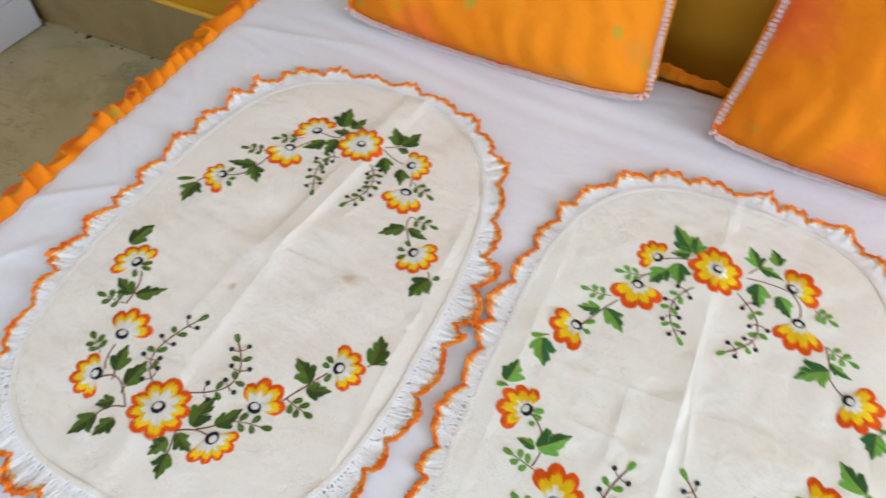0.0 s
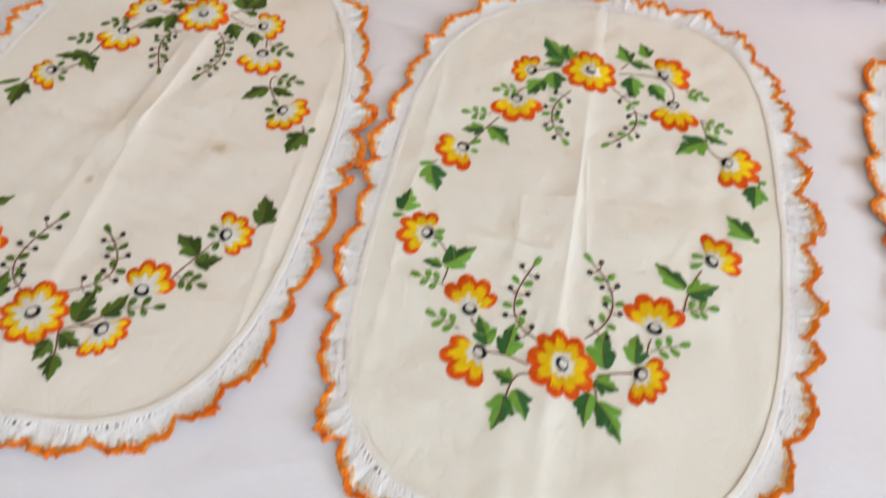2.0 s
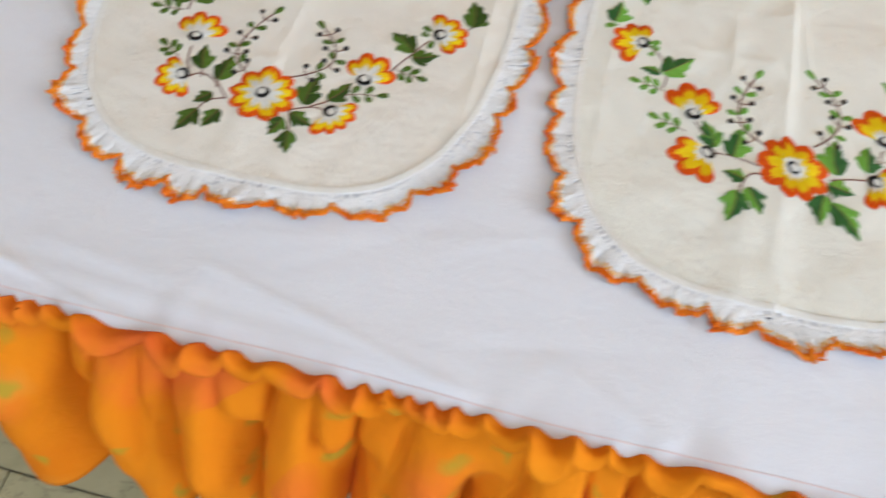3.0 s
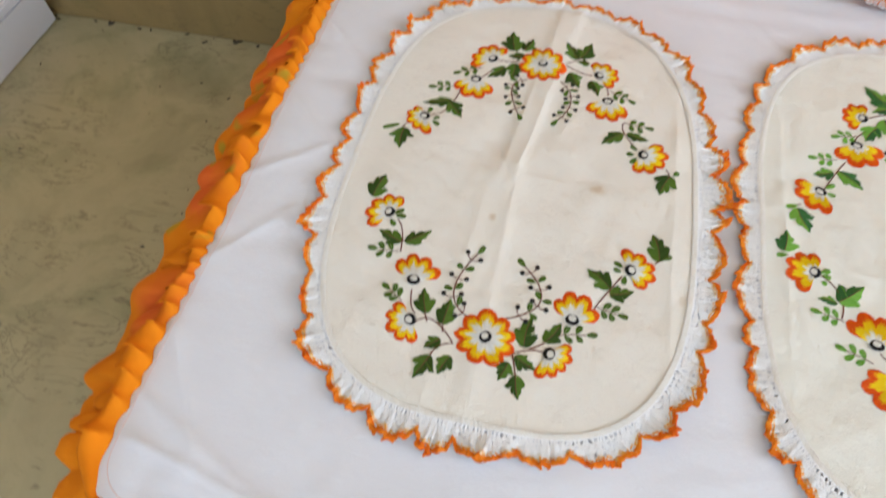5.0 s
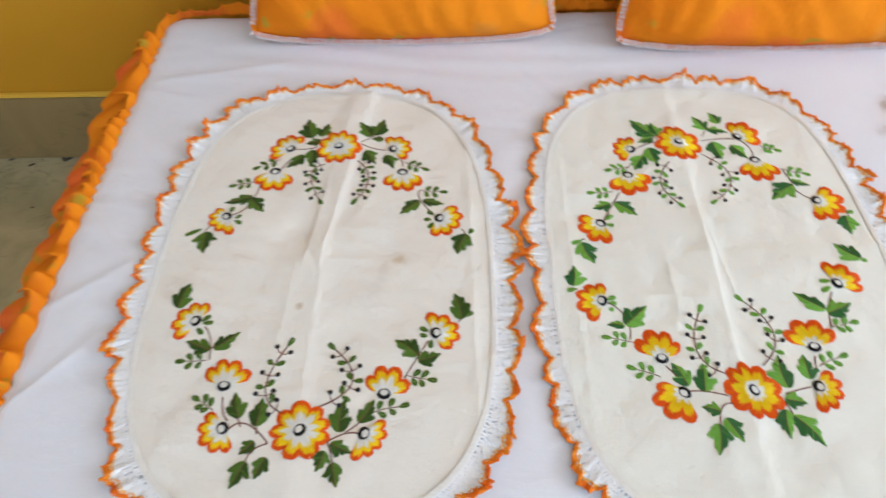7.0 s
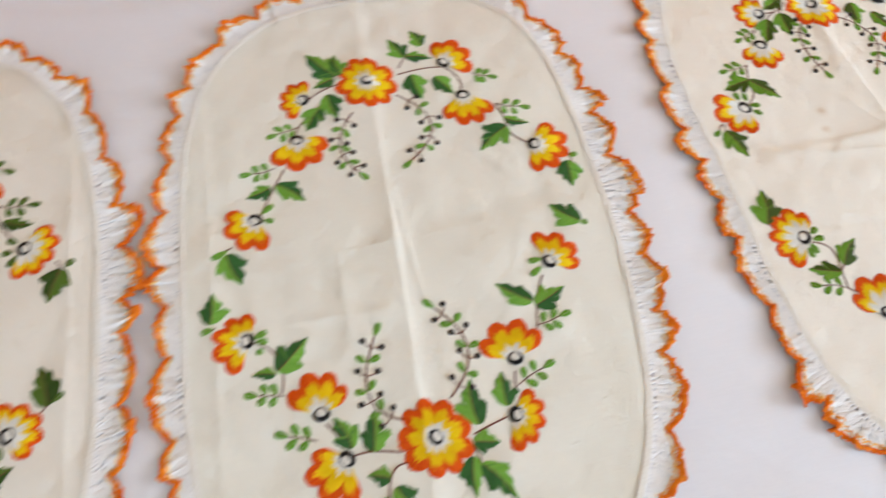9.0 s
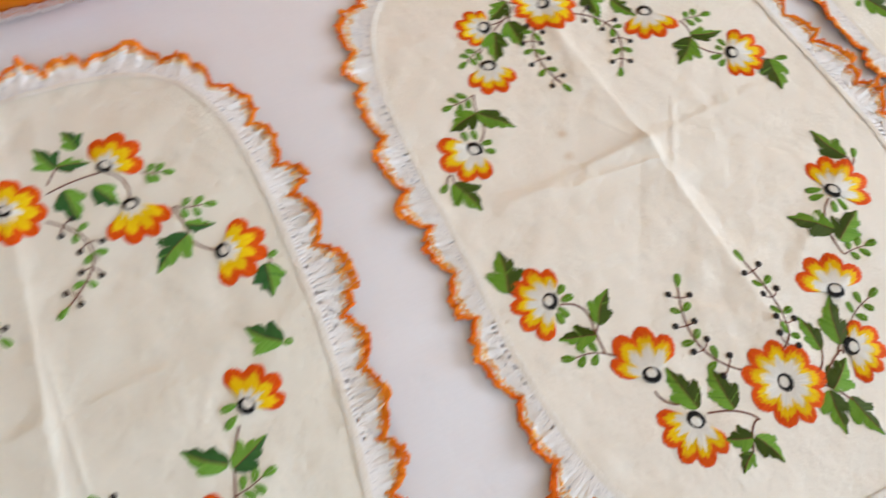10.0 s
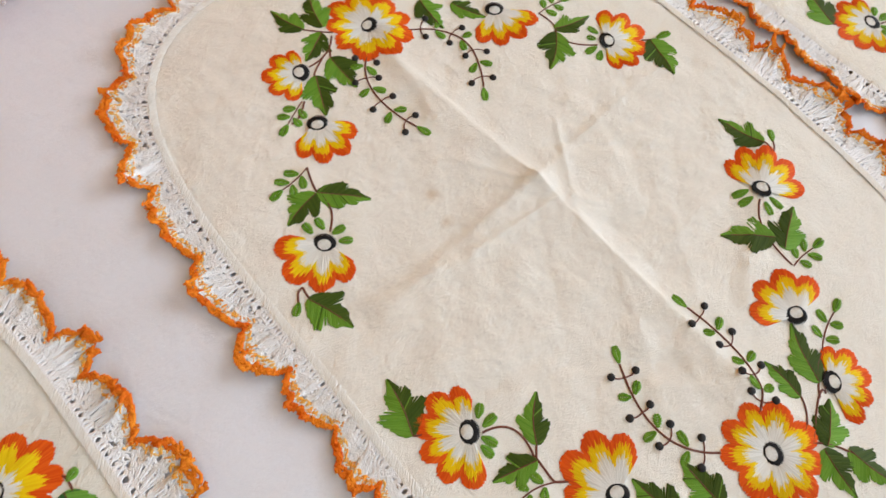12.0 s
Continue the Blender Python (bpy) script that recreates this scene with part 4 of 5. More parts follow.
def leaf(mat, root, base, tip, wide, light, dark, pale_side):
    """A lobed ivy leaf in satin stitch: one half light, one half dark, with a brown vein."""
    work, r = Work(), mat.rng
    base, tip = mat.place(base)[0], mat.place(tip)[0]
    d = tip - base
    ln = np.linalg.norm(d)
    wide = 0.86 * wide * ln
    nrm = np.array([-d[1], d[0]]) / ln
    n = max(18, int(ln / 0.00062))
    bow = r.uniform(-0.07, 0.07)

    def spine(t):
        return base + d * t[:, None] + nrm * (ln * bow * np.sin(math.pi * t))[:, None]
    end = np.linspace(0.02, 1.0, n)
    start = np.clip(end * 1.04 - 0.20, 0.0, 0.94)
    mid = spine(start)
    for half in (-1, 1):
        j, m = r.uniform(0.86, 1.10, 3), r.uniform(-0.05, 0.05, 3)
        w = np.interp(end, (0.0, 0.05, 0.14, 0.27, 0.42 + m[0], 0.50 + m[0], 0.54 + m[0], 0.68 + m[1], 0.76 + m[1], 0.80 + m[1], 1.0),
                      (0.22, 0.42, 0.66, 0.88 * j[2], 1.16 * j[0], 1.02 * j[0], 0.56, 0.60 * j[1], 0.52 * j[1], 0.28, 0.02))
        saw = 1 + 0.10 * (np.mod(end * ln / 0.0034 + j[1] * 5, 1.0) - 0.5)
        out = spine(end) + nrm * (half * (w * wide * saw * r.uniform(0.95, 1.04, n) + 0.0002))[:, None]
        up = r.uniform(0, 0.0004, n)[:, None] * (0, 0, 1)
        slot = np.where(r.uniform(0, 1, n) < 0.985, 0 if half == pale_side else 1, 1 if half == pale_side else 0)
        for k in (0, 1):
            pick = slot == k
            work.strips((mat.on(mid, 0.0003) + up * 0.7)[pick], (mat.on(out, 0.0) + up * 0.3)[pick], 0.0013, 0.0007, k, ends=(0.8, 1.0, 0.75))
    work.line(mat.on(spine(np.linspace(0.0, 0.82, 9)), 0.0009), 0.0007, 0.0004, 2)
    add("leaf", work.mesh("leaf", [light, dark, M_BROWN]), root)


def flower(mat, root, at, facing, first, last, lengths):
    """Long-and-short stitch petals: white, yellow, then a red-orange rim, round a black-ringed eye."""
    work, r = Work(), mat.rng
    wf, yf = mat.spec["white"], mat.spec["yellow"]
    whole = first + last >= 359
    radius = max(lengths)
    n = int(radians(first + last) * radius / 0.00070)
    phi = np.linspace(-radians(first), radians(last), n, endpoint=not whole)
    if whole:
        edge = lengths[1] + (lengths[0] - lengths[2]) / 2 * np.cos(2 * phi)
        count, turn = 9, r.uniform(0, 6.28)
    else:
        t = np.where(phi < 0, phi / radians(first), phi / radians(last))
        edge = np.where(t < 0, lengths[1] + (lengths[0] - lengths[1]) * t * t, lengths[1] + (lengths[2] - lengths[1]) * t * t)
        count, turn = max(4, round((first + last) / 36)), 0.0
    swell = 0.9 * np.sin(phi * 2 + r.uniform(0, 6)) * (0.12 if whole else 0.08)
    step = np.mod((phi + turn + radians(first) + swell) / radians(first + last) * count, 1.0) if whole else np.mod((phi + radians(first)) / radians(first + last) * (count - 0.002) + 0.001 + swell * np.cos(phi), 1.0)
    lobe = np.clip(np.sin(math.pi * step), 0, 1) ** 0.62
    big = 1 + 0.035 * np.sin(phi * 2.5 + r.uniform(0, 6))
    edge = edge * (0.775 + 0.25 * lobe) * big
    way = np.stack([np.cos(phi + radians(facing)), np.sin(phi + radians(facing))], 1)
    y_end = edge * (yf * (0.85 + 0.14 * lobe) + r.uniform(-0.06, 0.05, n))
    w_end = edge * (wf * (0.80 + 0.20 * lobe) + r.uniform(-0.10, 0.08, n))
    gap = 0.0011 * r.uniform(0, 1, n)
    thin = 0.00105
    lift = (r.uniform(0, 0.0004, n)[:, None]) * (0, 0, 1)
    fray = edge + r.uniform(-0.0005, 0.0007, n)
    work.strips(mat.on(at + way * (y_end - 0.002)[:, None], 0.0003) + lift, mat.on(at + way * fray[:, None], -0.0001) + lift * 0.4, thin, 0.0007, 0, ends=(0.9, 1.05, 0.9))
    work.strips(mat.on(at + way * (w_end - 0.002)[:, None], 0.0005) + lift, mat.on(at + way * (y_end + gap)[:, None], 0.0004) + lift, thin * 0.9, 0.0009, 1, ends=(0.7, 1.0, 0.5))
    keep = slice(None, None, 2)
    work.strips(mat.on(at + way[keep] * 0.003, 0.0005) + lift[keep], mat.on(at + way[keep] * (w_end + gap)[keep][:, None], 0.0006) + lift[keep], thin * 1.5, 0.0010, 2, ends=(0.35, 0.95, 0.5))
    bloom = add("flower", work.mesh("flower", [M_FLAME, M_YELLOW, M_WHITE]), root)
    eye = Work()
    k = 40
    a = np.linspace(0, 2 * math.pi, k, endpoint=False)
    tilt = radians(facing) if not whole else r.uniform(0, 3)
    long_, short = mat.spec["eye"] * 1.12, mat.spec["eye"] * 0.94

    def ring(scale, off=0.0):
        e = np.stack([short * scale * np.cos(a), long_ * scale * np.sin(a)], 1)
        c, s = math.cos(tilt), math.sin(tilt)
        return at + np.stack([e[:, 0] * c - e[:, 1] * s + off * c, e[:, 0] * s + e[:, 1] * c + off * s], 1)
    eye.strips(mat.on(ring(0.58, 0.0014), 0.0015), mat.on(ring(1.0), 0.0010), 0.0012, 0.0007, 0)
    eye.strips(mat.on(ring(0.05, 0.0012), 0.0014), mat.on(ring(0.66, 0.0013), 0.0012), 0.0009, 0.0006, 1)
    add("flower_eye", eye.mesh("flower_eye", [M_BLACK, M_WHITE]), bloom)


bm = bmesh.new()
bmesh.ops.create_icosphere(bm, subdivisions=2, radius=0.0024)
for v in bm.verts:
    v.co.z *= 0.62
    v.co *= 1 + 0.12 * noise.noise(v.co * 900)
BERRY = bpy.data.meshes.new("berry")
bm.to_mesh(BERRY)
bm.free()
BERRY.materials.append(M_BLACK)


def sprig(mat, root, pts, light):
    """A curved stem with paired small leaves, and black knots on short stalks."""
    work = Work()
    p = mat.place(np.array(pts).reshape(3, 2))
    t = np.linspace(0, 1, 26)[:, None]
    c = 2 * p[1] - (p[0] + p[2]) / 2
    line = (1 - t) ** 2 * p[0] + 2 * t * (1 - t) * c + t * t * p[2]
    work.line(mat.on(line, 0.0002), 0.0013, 0.0007, 1)
    knots = []
    for i, k in enumerate((3, 10, 17, 23)):
        d = line[min(k + 1, 25)] - line[k - 1]
        d /= np.linalg.norm(d)
        nrm = np.array([-d[1], d[0]])
        for s in (-1, 1):
            reach = mat.rng.uniform(0.0062, 0.0088)
            end = line[k] + d * mat.rng.uniform(0.001, 0.0055) + nrm * s * reach
            work.line(mat.on(bent(line[k], end, 5, 0.12 * s), 0.0002), 0.0009, 0.0005, 1)
            knots.append(mat.on(end, 0.0005)[0])
            if i < 3:
                q = line[k + 3] + nrm * s * 0.0012
                leaflet(work, mat, q, q + d * mat.rng.uniform(0.0035, 0.006) + nrm * s * mat.rng.uniform(0.0062, 0.008), 0, 0.0027)
    leaflet(work, mat, line[-1], line[-1] + (line[-1] - line[-3]) / np.linalg.norm(line[-1] - line[-3]) * 0.0105, 0, 0.0027)
    ob = add("berry_sprig", work.mesh("berry_sprig", [light, M_BROWN]), root)
    for q in knots:
        b = add("berry", BERRY, ob, at=q)
        b.rotation_euler.z = mat.rng.uniform(0, 6)


def frond(mat, root, a, b, light):
    work = Work()
    a, b = mat.place(a)[0], mat.place(b)[0]
    line = bent(a, b, 14, mat.rng.uniform(-0.08, 0.08))
    work.line(mat.on(line, 0.0002), 0.0009, 0.0005, 1)
    d = (b - a) / np.linalg.norm(b - a)
    nrm = np.array([-d[1], d[0]])
    for k in (4, 9):
        for s in (-1, 1):
            leaflet(work, mat, line[k] + s * nrm * 0.0010, line[k] + d * mat.rng.uniform(0.003, 0.006) + nrm * s * mat.rng.uniform(0.0070, 0.0088), 0, 0.0028)
    leaflet(work, mat, line[-1], line[-1] + d * 0.0098, 0, 0.0028)
    add("frond", work.mesh("frond", [light, M_BROWN]), root)


def crochet_border(mat, root, half, count, depth):
    """Scallops of white crochet worked on to the hem, each edged with orange thread, lying in uneven ruffles."""
    r = mat.rng
    steps = 40
    q, nrm = oval(half, count * steps, mat.spec["power"], mat.spec["hang"])
    curl = r.uniform(-0.4, 1.35, count)
    size = r.uniform(0.76, 1.24, count)
    skew = r.uniform(-0.36, 0.36, count)
    ruffle = waves(mat.spec["seed"] + 7, 6, 0.05, 0.11)
    base_z = mat.height(q[:, 0], q[:, 1])
    N = count * steps
    slip = r.uniform(-0.24, 0.24, count)
    bounds = (np.arange(count + 1) + np.append(slip, slip[0])) * steps

    def at(k, a, b):
        """Scallop k, a along it (0 to 1), b metres out from the hem."""
        a, b = np.asarray(a, float), np.asarray(b, float)
        pos = bounds[k] + (bounds[k + 1] - bounds[k]) * a
        i = np.floor(pos).astype(int)
        f = (pos - i)[:, None]
        i0, i1 = i % N, (i + 1) % N
        p = q[i0] * (1 - f) + q[i1] * f
        n = nrm[i0] * (1 - f) + nrm[i1] * f
        along = np.stack([-n[:, 1], n[:, 0]], 1)
        hump = np.sin(math.pi * np.clip(a, 0, 1))
        w = np.clip(b / depth, 0, 1.3)
        z = (base_z[i0] * (1 - f[:, 0]) + base_z[i1] * f[:, 0]) * (1 - np.clip(w, 0, 1)) - 0.0022 * np.clip((b - 0.002) / 0.013, 0, 1)
        z = z + w ** 1.6 * (0.0020 + 0.0016 * ruffle(p[:, 0], p[:, 1]) + 0.0034 * curl[k % count] * np.sin(math.pi * np.clip(a, 0, 1))
                            + 0.0016 * np.sin(a * 19 + k * 2.3) + 0.0010 * np.sin(a * 43 + k))
        frill_ = 0.0024 * w ** 3 * np.sin(a * 29 + 2.2 * np.sin(k * 1.7 + a * 5))
        fold = 0.0052 * curl[k % count] * w ** 2 * np.sin(2 * math.pi * np.clip(a, 0, 1))
        p = p + n * (b * (1 - 0.14 * np.clip(curl[k % count], 0, 1) * w * hump))[:, None] + along * (skew[k % count] * b * 0.9 * hump + fold + frill_)[:, None]
        return np.concatenate([p, z[:, None]], 1)

    for k in range(count):
        white, orange = Work(), Work()
        here, before, after = size[k], (size[k] + size[k - 1]) / 2, (size[k] + size[(k + 1) % count]) / 2

        def rim(a):
            a = np.clip(a, 0, 1)
            return depth * np.interp(a, (0, 0.5, 1), (before, here, after)) * (0.50 + 0.50 * np.sin(math.pi * a) ** 0.62) * (0.97 + 0.05 * np.abs(np.sin(5 * math.pi * a + k))) * (1 + 0.05 * np.sin(a * 23 + 2.1 * k))

        def stitches(w, a0, b0, a1, b1, wide, crown, slot=0, lift=0.0, rough=0.0003):
            n_ = len(a0)
            up = r.uniform(0, rough, n_)[:, None] * (0, 0, 1) + (0, 0, lift)
            w.strips(at(k, a0, b0) + up, at(k, a1, b1) + up, wide, crown, slot, ends=(0.8, 1.0, 0.8))
        # whipped hem: a soft rope of slanting stitches over the edge of the cloth
        n = 44
        a = (np.arange(n) + r.uniform(-0.3, 0.3, n)) / n
        for low, high in ((-0.0016, 0.0010), (0.0004, 0.0028)):
            stitches(white, a, np.full(n, low) + r.uniform(-0.0004, 0.0003, n), a + 2.4 / n, np.full(n, high) + r.uniform(-0.0003, 0.0004, n), 0.0017, 0.0008, 1, 0.0002)
        # open mesh row: leaning posts between two chains
        for b in (0.0034, 0.0080):
            n = 26
            a = (np.arange(n) + r.uniform(-0.4, 0.4, n)) / n
            stitches(white, a, np.full(n, b - 0.0005), a + 1.5 / n, np.full(n, b) + r.uniform(-0.0006, 0.0009, n), 0.0016, 0.0007)
        n = 16
        a = (np.arange(n) + 0.5 + r.uniform(-0.3, 0.3, n)) / n
        for lean in (0.42, -0.38, 0.10):
            off = lean * r.uniform(0.5, 1.4, n) / n
            stitches(white, a - off, r.uniform(0.0020, 0.0034, n), a + off, r.uniform(0.0070, 0.0090, n), 0.0016, 0.0007)
        # the fluff of the thread: short loops at every angle, thinner towards the hem
        n = 520
        a, b = r.uniform(0, 1, n), r.uniform(0.0, 1.0, n) ** 0.75 * 0.62 + 0.22
        swing, size_ = r.uniform(0, 6.28, n), r.uniform(0.0008, 0.0017, n)
        spoke = np.abs(np.mod((a - 0.5) / (0.35 + 0.62 * b) * 7 + 0.5, 1.0) - 0.5)
        pick = (spoke < 0.35) | (b > 0.76)
        a, b, swing, size_ = a[pick], b[pick], swing[pick], size_[pick]
        stitches(white, a, rim(a) * b, a + size_ * np.cos(swing) / 0.034, rim(a) * b + size_ * np.sin(swing), 0.0017, 0.0008, 0, -0.0001, 0.0006)
        # fan of trebles in groups, spreading from the foot of the scallop to its rim
        groups = 7
        for low, high, spread0, spread1, each in ((0.0082, 0.56, 0.30, 0.43, 4), (0.54, 0.86, 0.40, 0.485, 5)):
            u = (np.repeat(np.arange(groups), each) + 0.5) / groups * 2 - 1
            off = np.tile(np.linspace(-1, 1, each), groups) / groups * 0.74
            u0, u1 = u + off * 0.62, u + off + r.uniform(-0.02, 0.02, groups * each)
            a0, a1 = 0.5 + spread0 * u0, 0.5 + spread1 * u1
            b0 = np.full(len(a0), low) if low < 0.1 else rim(a0) * low
            if low < 0.1:
                b0 = np.minimum(b0, rim(a0) * 0.40)
            stitches(white, a0, b0, a1, rim(a1) * high, 0.0013, 0.0008)
            # the wrap of each treble
            for f in (0.3, 0.6, 0.85):
                am, bm_ = a0 + (a1 - a0) * f, b0 + (rim(a1) * high - b0) * f
                stitches(white, am - 0.013, bm_ - 0.0005, am + 0.013, bm_ + 0.0005, 0.0011, 0.0006, 0, 0.0003)
        # chains across the fan
        for f in (0.55, 0.83):
            n = 30
            a = (np.arange(n) + r.uniform(-0.3, 0.3, n)) / n
            stitches(white, a, rim(a) * f, a + 1.4 / n, rim(a + 1.4 / n) * (f + r.uniform(-0.02, 0.02, n)), 0.0014, 0.0008)
        # fill at the sides, where neighbouring scallops meet
        n = 26
        a = np.where(r.uniform(0, 1, n) < 0.5, r.uniform(0, 0.16, n), r.uniform(0.84, 1, n))
        b = r.uniform(0.30, 0.80, n)
        stitches(white, a, rim(a) * b, a + r.uniform(-0.03, 0.03, n), rim(a) * (b + r.uniform(0.05, 0.18, n)), 0.0013, 0.0008)
        # orange edging: amber stitches over the white, then a knotted rim of small loops
        band = mat.spec["band"]
        n = 84
        a = (np.arange(n) + r.uniform(-0.5, 0.5, n)) / n
        j = r.uniform(-0.07, 0.07, n)
        stitches(orange, a, rim(a) * (band + j), a + r.uniform(-0.05, 0.05, n), rim(a) * (band + j + r.uniform(0.03, 0.11, n)), 0.0013, 0.0009, 1, 0.0003, 0.0007)
        # rope of the rim, then small knots at every angle crowded along it
        for low, high, lean, lift in ((0.86, 0.93, 0.030, 0.0002), (0.91, 0.98, -0.030, 0.0006), (0.96, 1.03, 0.032, 0.0002)):
            n = 40
            a = (np.arange(n) + r.uniform(-0.4, 0.4, n)) / n
            j, lean_ = r.uniform(-0.02, 0.02, n), lean * r.uniform(0.4, 1.5, n)
            stitches(orange, a, rim(a) * (low + j), a + lean_, rim(a + lean_) * (high + j), 0.0023, 0.0016, 0, lift, 0.0008)
        n = 110
        a, b = r.uniform(0, 1, n), r.uniform(0.86, 1.03, n)
        swing, size_ = r.uniform(0, 6.28, n), r.uniform(0.0005, 0.0013, n)
        stitches(orange, a, rim(a) * b, a + size_ * np.cos(swing) / 0.034, rim(a) * b + size_ * np.sin(swing), 0.0019, 0.0011, 0, 0.0008, 0.0014)
        piece = add("lace_scallop", white.mesh("lace_scallop", [M_LACE, M_HEM]), root)
        add("edging", orange.mesh("edging", [M_EDGE, M_EDGE_IN]), piece)


def build_mat(spec):
    mat = Mat(spec)
    root = thing("embroidered_mat", (*spec["at"], Z), spec["label"], "table mat", "embroidered mats on the divan")
    light, dark = GREENS[spec["green"]]
    # cloth
    q, nrm = oval(spec["half"], 260, spec["power"], spec["hang"])
    rings = []
    count = 84
    for i in range(count + 1):
        f = max(i / count, 0.004) ** 0.9
        p = q * f
        rings.append(mat.on(p))
    rings.append(np.concatenate([q * 1.003, mat.height(q[:, 0], q[:, 1])[:, None] - 0.0010], 1))
    verts = np.concatenate(rings)
    faces = grid_faces(len(rings), 260, True)
    faces.append(tuple(range(259, -1, -1)))
    faces = [f[::-1] for f in faces]
    add("cloth", mesh_of("cloth", verts, faces, [LINEN[spec["key"]]]), root, "creased cream linen")
    crochet_border(mat, root, spec["half"], 35, spec["lace"])
    flowers, leaves, fronds, leaflets, stems, sprigs = DRAWINGS[spec["drawing"]]
    for row in stems:
        p = mat.place(np.array(row).reshape(3, 2))
        t = np.linspace(0, 1, 14)[:, None]
        c = 2 * p[1] - (p[0] + p[2]) / 2
        w = Work()
        w.line(mat.on((1 - t) ** 2 * p[0] + 2 * t * (1 - t) * c + t * t * p[2], 0.00015), 0.0013, 0.0007)
        add("stem", w.mesh("stem", [M_BROWN]), root)
    for x0, y0, x1, y1, w, pale_side in leaves:
        leaf(mat, root, (x0, y0), (x1, y1), w, light, dark, pale_side)
    for x0, y0, x1, y1 in fronds:
        frond(mat, root, (x0, y0), (x1, y1), light)
    for row in sprigs:
        sprig(mat, root, row, light)
    for x0, y0, x1, y1 in leaflets:
        w = Work()
        leaflet(w, mat, mat.place((x0, y0))[0], mat.place((x1, y1))[0], 0, 0.0028)
        add("leaflet", w.mesh("leaflet", [light]), root)
    for x, y, facing, first, last, *lengths in flowers:
        flower(mat, root, mat.place((x, y))[0], facing, first, last, lengths)
    return root


for spec in MATS.values():
    build_mat(spec)

# ---- pillows ----


def pillow(x0, x1, tall, lean, front, seed, flap, label):
    """A plump pillow leaning on the wall, its cover edged with a white lace braid."""
    a, b, plump = (x1 - x0) / 2, tall / 2, 0.062
    soft, small = waves(seed, 9, 0.10, 0.25), waves(seed + 1, 9, 0.03, 0.07)

    def shape(u, v, face):
        x = a * u * (1 - 0.075 * (1 - v * v)) * (1 - 0.0 * v)
        y = b * v * (1 + 0.045 * (1 - u * u)) * (1 - 0.03 * u ** 8)
        f = np.clip((1 - u ** 4) * (1 - v ** 4), 0, 1) ** 0.6
        crimp = (1 - f) * f * 4
        z = face * plump * f + (0.004 * soft(x, y) + 0.0018 * small(x, y)) * f + 0.003 * crimp * np.sin(30 * u + 20 * v + 5 * soft(x, y))
        if face > 0:
            z = z + flap * f * np.tanh((v - 0.30 + 0.08 * u) / 0.02) + 0.006 * f * np.exp(-((v + 0.80) / 0.10) ** 2) * (1 + 0.6 * np.sin(u * 4 + seed))
            y = y - 0.010 * np.exp(-((v + 0.86) / 0.10) ** 2) * (1 - u ** 6)
        return x, y, z
    root = new("pillow")
    root.matrix_world = Matrix.Translation(((x0 + x1) / 2, front, Z + 0.008)) @ Euler((radians(lean), 0, 0)).to_matrix().to_4x4() @ Matrix.Translation((0, b * 0.985, 0.0))
    tagged(root, label, "pillow", "pillows against the wall")
    n = 61
    u, v = np.meshgrid(np.linspace(-1, 1, n), np.linspace(-1, 1, n))
    for face, nm in ((1, "pillow_front"), (-1, "pillow_back")):
        p = np.stack(shape(u, v, face), -1).reshape(-1, 3)
        f = grid_faces(n, n)
        add(nm, mesh_of(nm, p, f if face > 0 else [g[::-1] for g in f], [M_PRINT]), root, "orange cotton with a faded floral print")
    # the flat seam allowance round the cover
    t = np.linspace(0, 1, 90, endpoint=False)
    loop = np.concatenate([np.stack([2 * t - 1, -np.ones(90)], 1), np.stack([np.ones(90), 2 * t - 1], 1), np.stack([1 - 2 * t, np.ones(90)], 1), np.stack([-np.ones(90), 1 - 2 * t], 1)])
    ex, ey, ez = shape(loop[:, 0], loop[:, 1], 1)
    edge = np.stack([ex, ey], 1)
    d = np.roll(edge, -1, 0) - np.roll(edge, 1, 0)
    d /= np.linalg.norm(d, axis=1, keepdims=True)
    out = np.stack([d[:, 1], -d[:, 0]], 1)
    run = np.concatenate([[0], np.cumsum(np.linalg.norm(np.diff(edge, axis=0), axis=1))])
    rows = []
    for k in range(5):
        low = np.clip((-ey / b - 0.85) / 0.1, 0, 1)
        w = (0.012 + 0.003 * low * (1 + 0.4 * np.sin(run * 31))) * k / 4
        zz = 0.0025 * (k / 4) * np.sin(run * 70 + 2 * np.sin(run * 23)) * np.where(ey < -b * 0.8, 0.5, 1) + 0.45 * low * w
        rows.append(np.concatenate([edge * 0.985 + out * (w * (1 - 0.5 * low))[:, None], zz[:, None]], 1))
    fl = add("seam_flange", mesh_of("seam_flange", np.concatenate(rows), grid_faces(5, len(edge), True), [M_PRINT]), root)
    sol = fl.modifiers.new("cloth thickness", "SOLIDIFY")
    sol.thickness, sol.offset = 0.0016, 0
    # braid: a chain of small round motifs
    work = Work()
    count = int(run[-1] / 0.0052)
    for i in range(count):
        s = run[-1] * i / count
        c = np.array([np.interp(s, run, edge[:, 0]), np.interp(s, run, edge[:, 1])])
        o = np.array([np.interp(s, run, out[:, 0]), np.interp(s, run, out[:, 1])])
        c = c * 0.985 + o * 0.0035
        g = np.linspace(0, 6.283, 9, endpoint=False) + i
        way = np.stack([np.cos(g), np.sin(g)], 1)
        c = c + o * random.uniform(-0.0009, 0.0009)
        zz = np.full((9, 1), 0.0048 + random.uniform(-0.0008, 0.0010) + 0.0065 * min(1, max(0, (-c[1] / b - 0.85) / 0.1)))
        way = way * np.array([[random.uniform(0.75, 1.2)] for _ in range(9)])
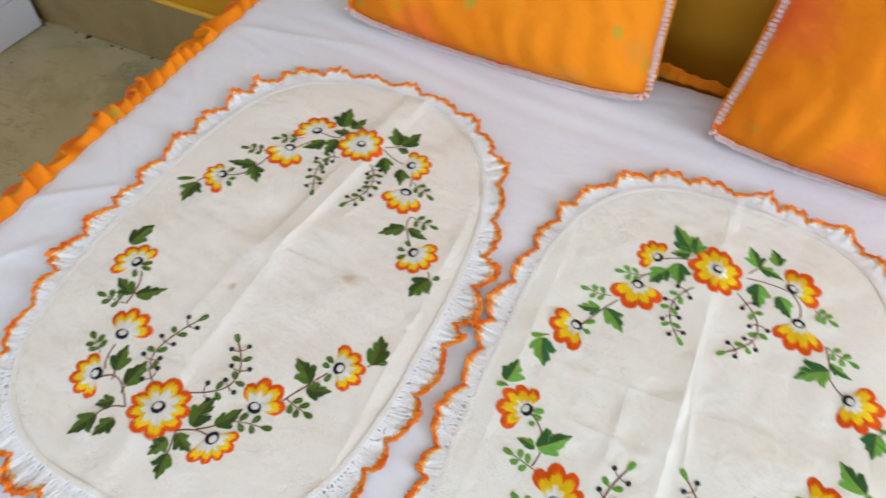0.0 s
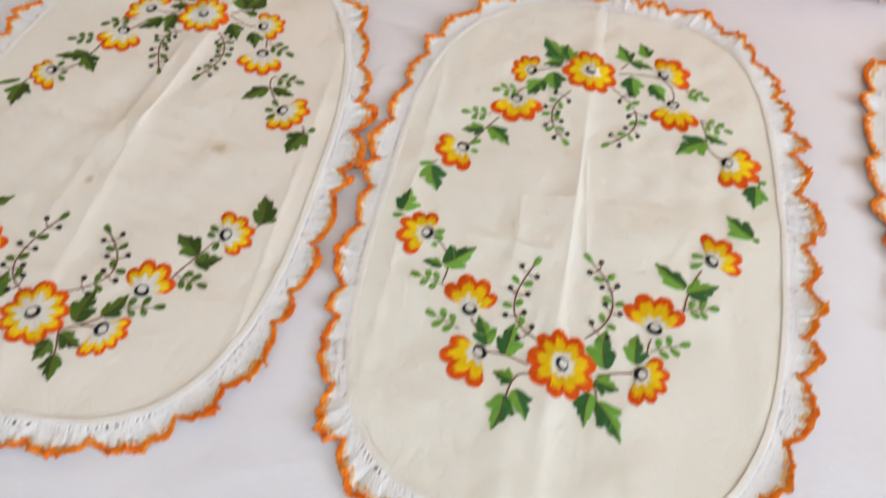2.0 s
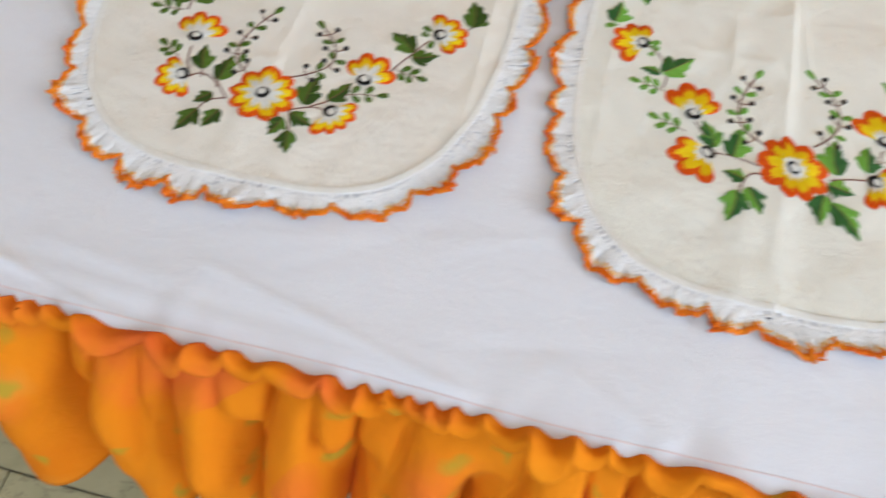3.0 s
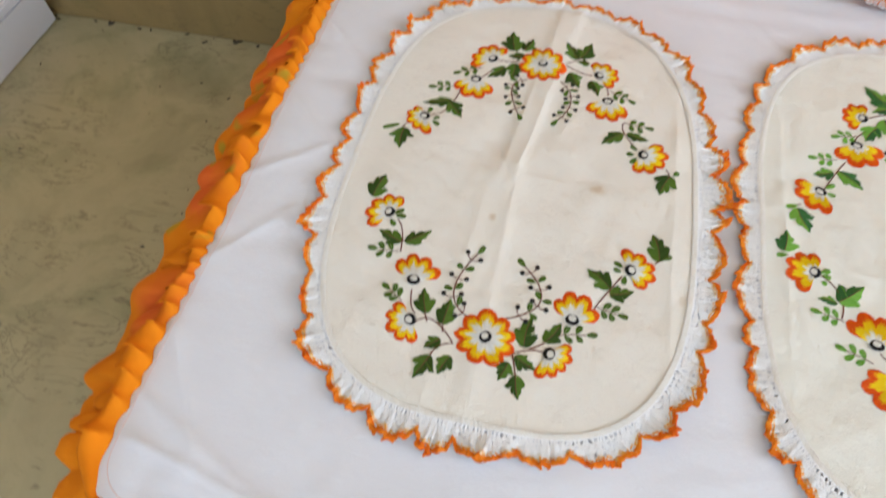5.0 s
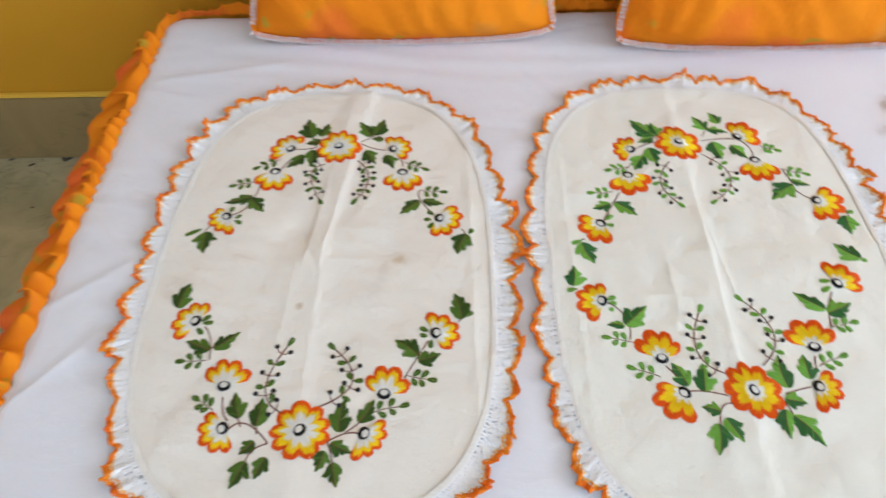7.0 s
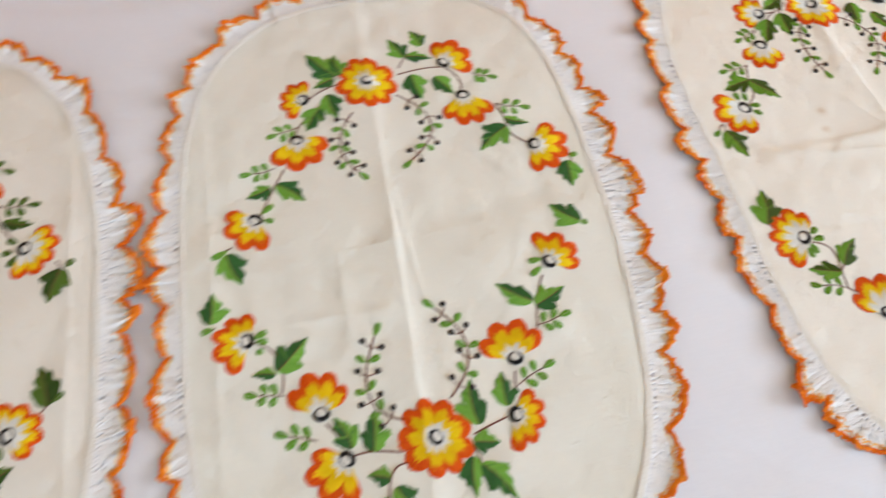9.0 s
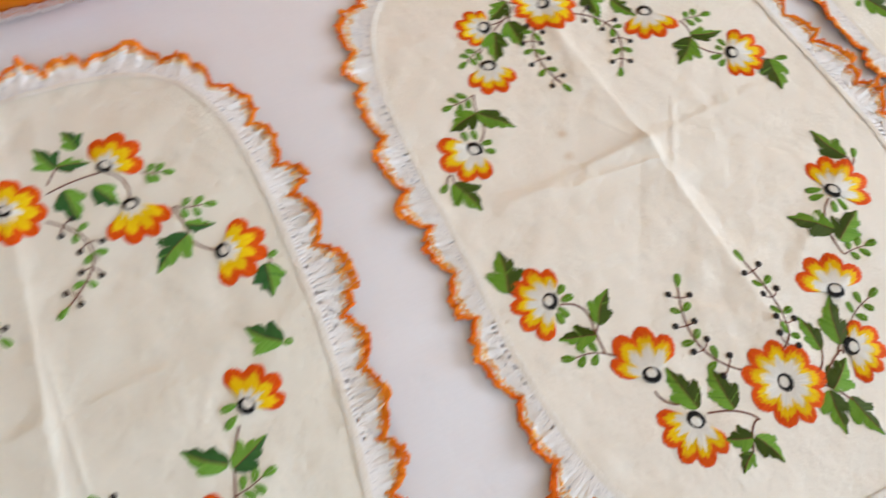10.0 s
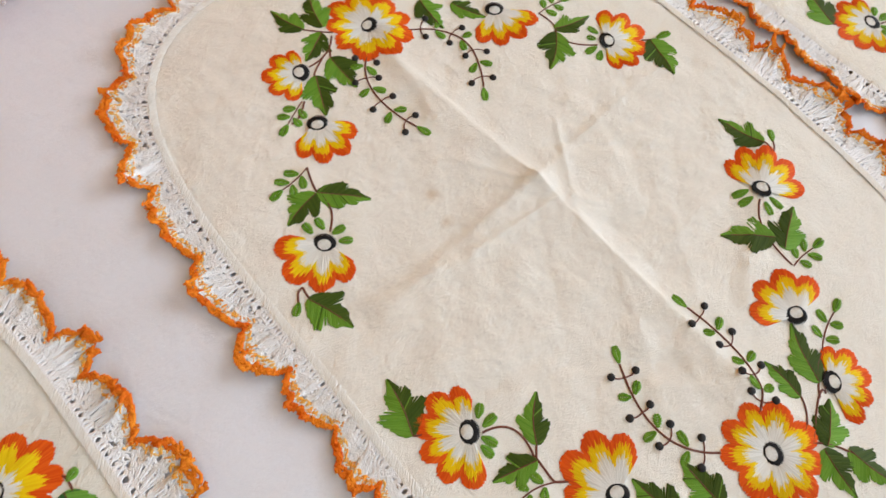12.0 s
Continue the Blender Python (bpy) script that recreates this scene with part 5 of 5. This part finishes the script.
        work.strips(np.concatenate([c + way * 0.0009, zz], 1), np.concatenate([c + way * 0.0027, zz - 0.0006], 1), 0.0011, 0.0006)
        work.strips(np.concatenate([c + o * 0.0040 + way * 0.0005, zz], 1), np.concatenate([c + o * 0.0040 + way * 0.0026, zz - 0.0008], 1), 0.0011, 0.0007)
    add("lace_braid", work.mesh("lace_braid", [M_BRAID]), root, "narrow white lace braid")
    return root


pillow(-0.140, 0.284, 0.34, 61, 0.588, 31, 0.0, "plump orange printed pillow, white lace edge, leaning on wall")
pillow(0.374, 0.840, 0.36, 64, 0.560, 35, 0.0016, "large orange printed pillow, white lace edge, leaning on wall")

# ---- things on the floor ----
carton = thing("white_box", (-1.35, 0.56, 0), "low white board box standing on the marble floor", "box")
add("box_body", box_mesh("box_body", (-0.25, -0.24, 0.0), (0.25, 0.19, 0.092), M_BOX, 0.004), carton)
add("box_lid", box_mesh("box_lid", (-0.254, -0.244, 0.0925), (0.254, 0.194, 0.112), M_BOX, 0.004), carton)

# ---- skirting and floor slabs ----
skirting = tagged(new("baseboard"), "brown-green marble skirting along the yellow wall", "baseboard", kind="structure")
skirting.location = (0, WALL_Y, 0)
for i in range(5):
    x0 = W + 0.002 + i * 1.06
    add("skirting_tile", box_mesh("skirting_tile", (x0 + 0.0008, -0.0135, 0.0012), (x0 + 1.059, -0.002, 0.158), M_SKIRT, 0.0015), skirting)
ledge = tagged(new("trim", box_mesh("trim", (W + 0.002, WALL_Y - 0.0125, 0.1585), (E_ - 0.002, WALL_Y - 0.001, 0.1655), M_LEDGE, 0.002)), "pale yellow painted ledge on top of the skirting", "trim", kind="structure")

slab_mesh = box_mesh("slab", (0.0009, 0.0009, -0.02), (1.1991, 1.1991, 0.0), M_FLOOR, 0.0012)
for j in range(-3, 1):
    for i in range(-2, 3):
        x0, y0 = -0.10 + 1.2 * i + (-0.2 if j % 2 else 0.0), -0.31 + 1.2 * j
        add("marble_slab", slab_mesh, floor_bed, at=(x0, y0, 0))

# crumbs of dirt swept against the skirting
dirt_rng = random.Random(5)
bm = bmesh.new()
for i in range(46):
    near_wall = i < 26
    x = dirt_rng.uniform(-1.12, -0.4)
    y = WALL_Y - 0.014 - (abs(dirt_rng.gauss(0, 0.008)) if near_wall else dirt_rng.uniform(0.01, 0.55))
    size = dirt_rng.uniform(0.0015, 0.0055) * (1.0 if near_wall else 0.6)
    m = Matrix.Translation((x, y, size * 0.15)) @ Euler((0, 0, dirt_rng.uniform(0, 6))).to_matrix().to_4x4() @ Matrix.Diagonal((size * dirt_rng.uniform(0.8, 2.2), size * 0.8, size * 0.3, 1))
    bmesh.ops.create_icosphere(bm, subdivisions=1, radius=1.0, matrix=m)
me = bpy.data.meshes.new("dirt")
bm.to_mesh(me)
bm.free()
me.materials.append(M_GROUT)
tagged(new("dirt", me), "dark crumbs of dirt on the marble floor", "dirt", kind="stuff")
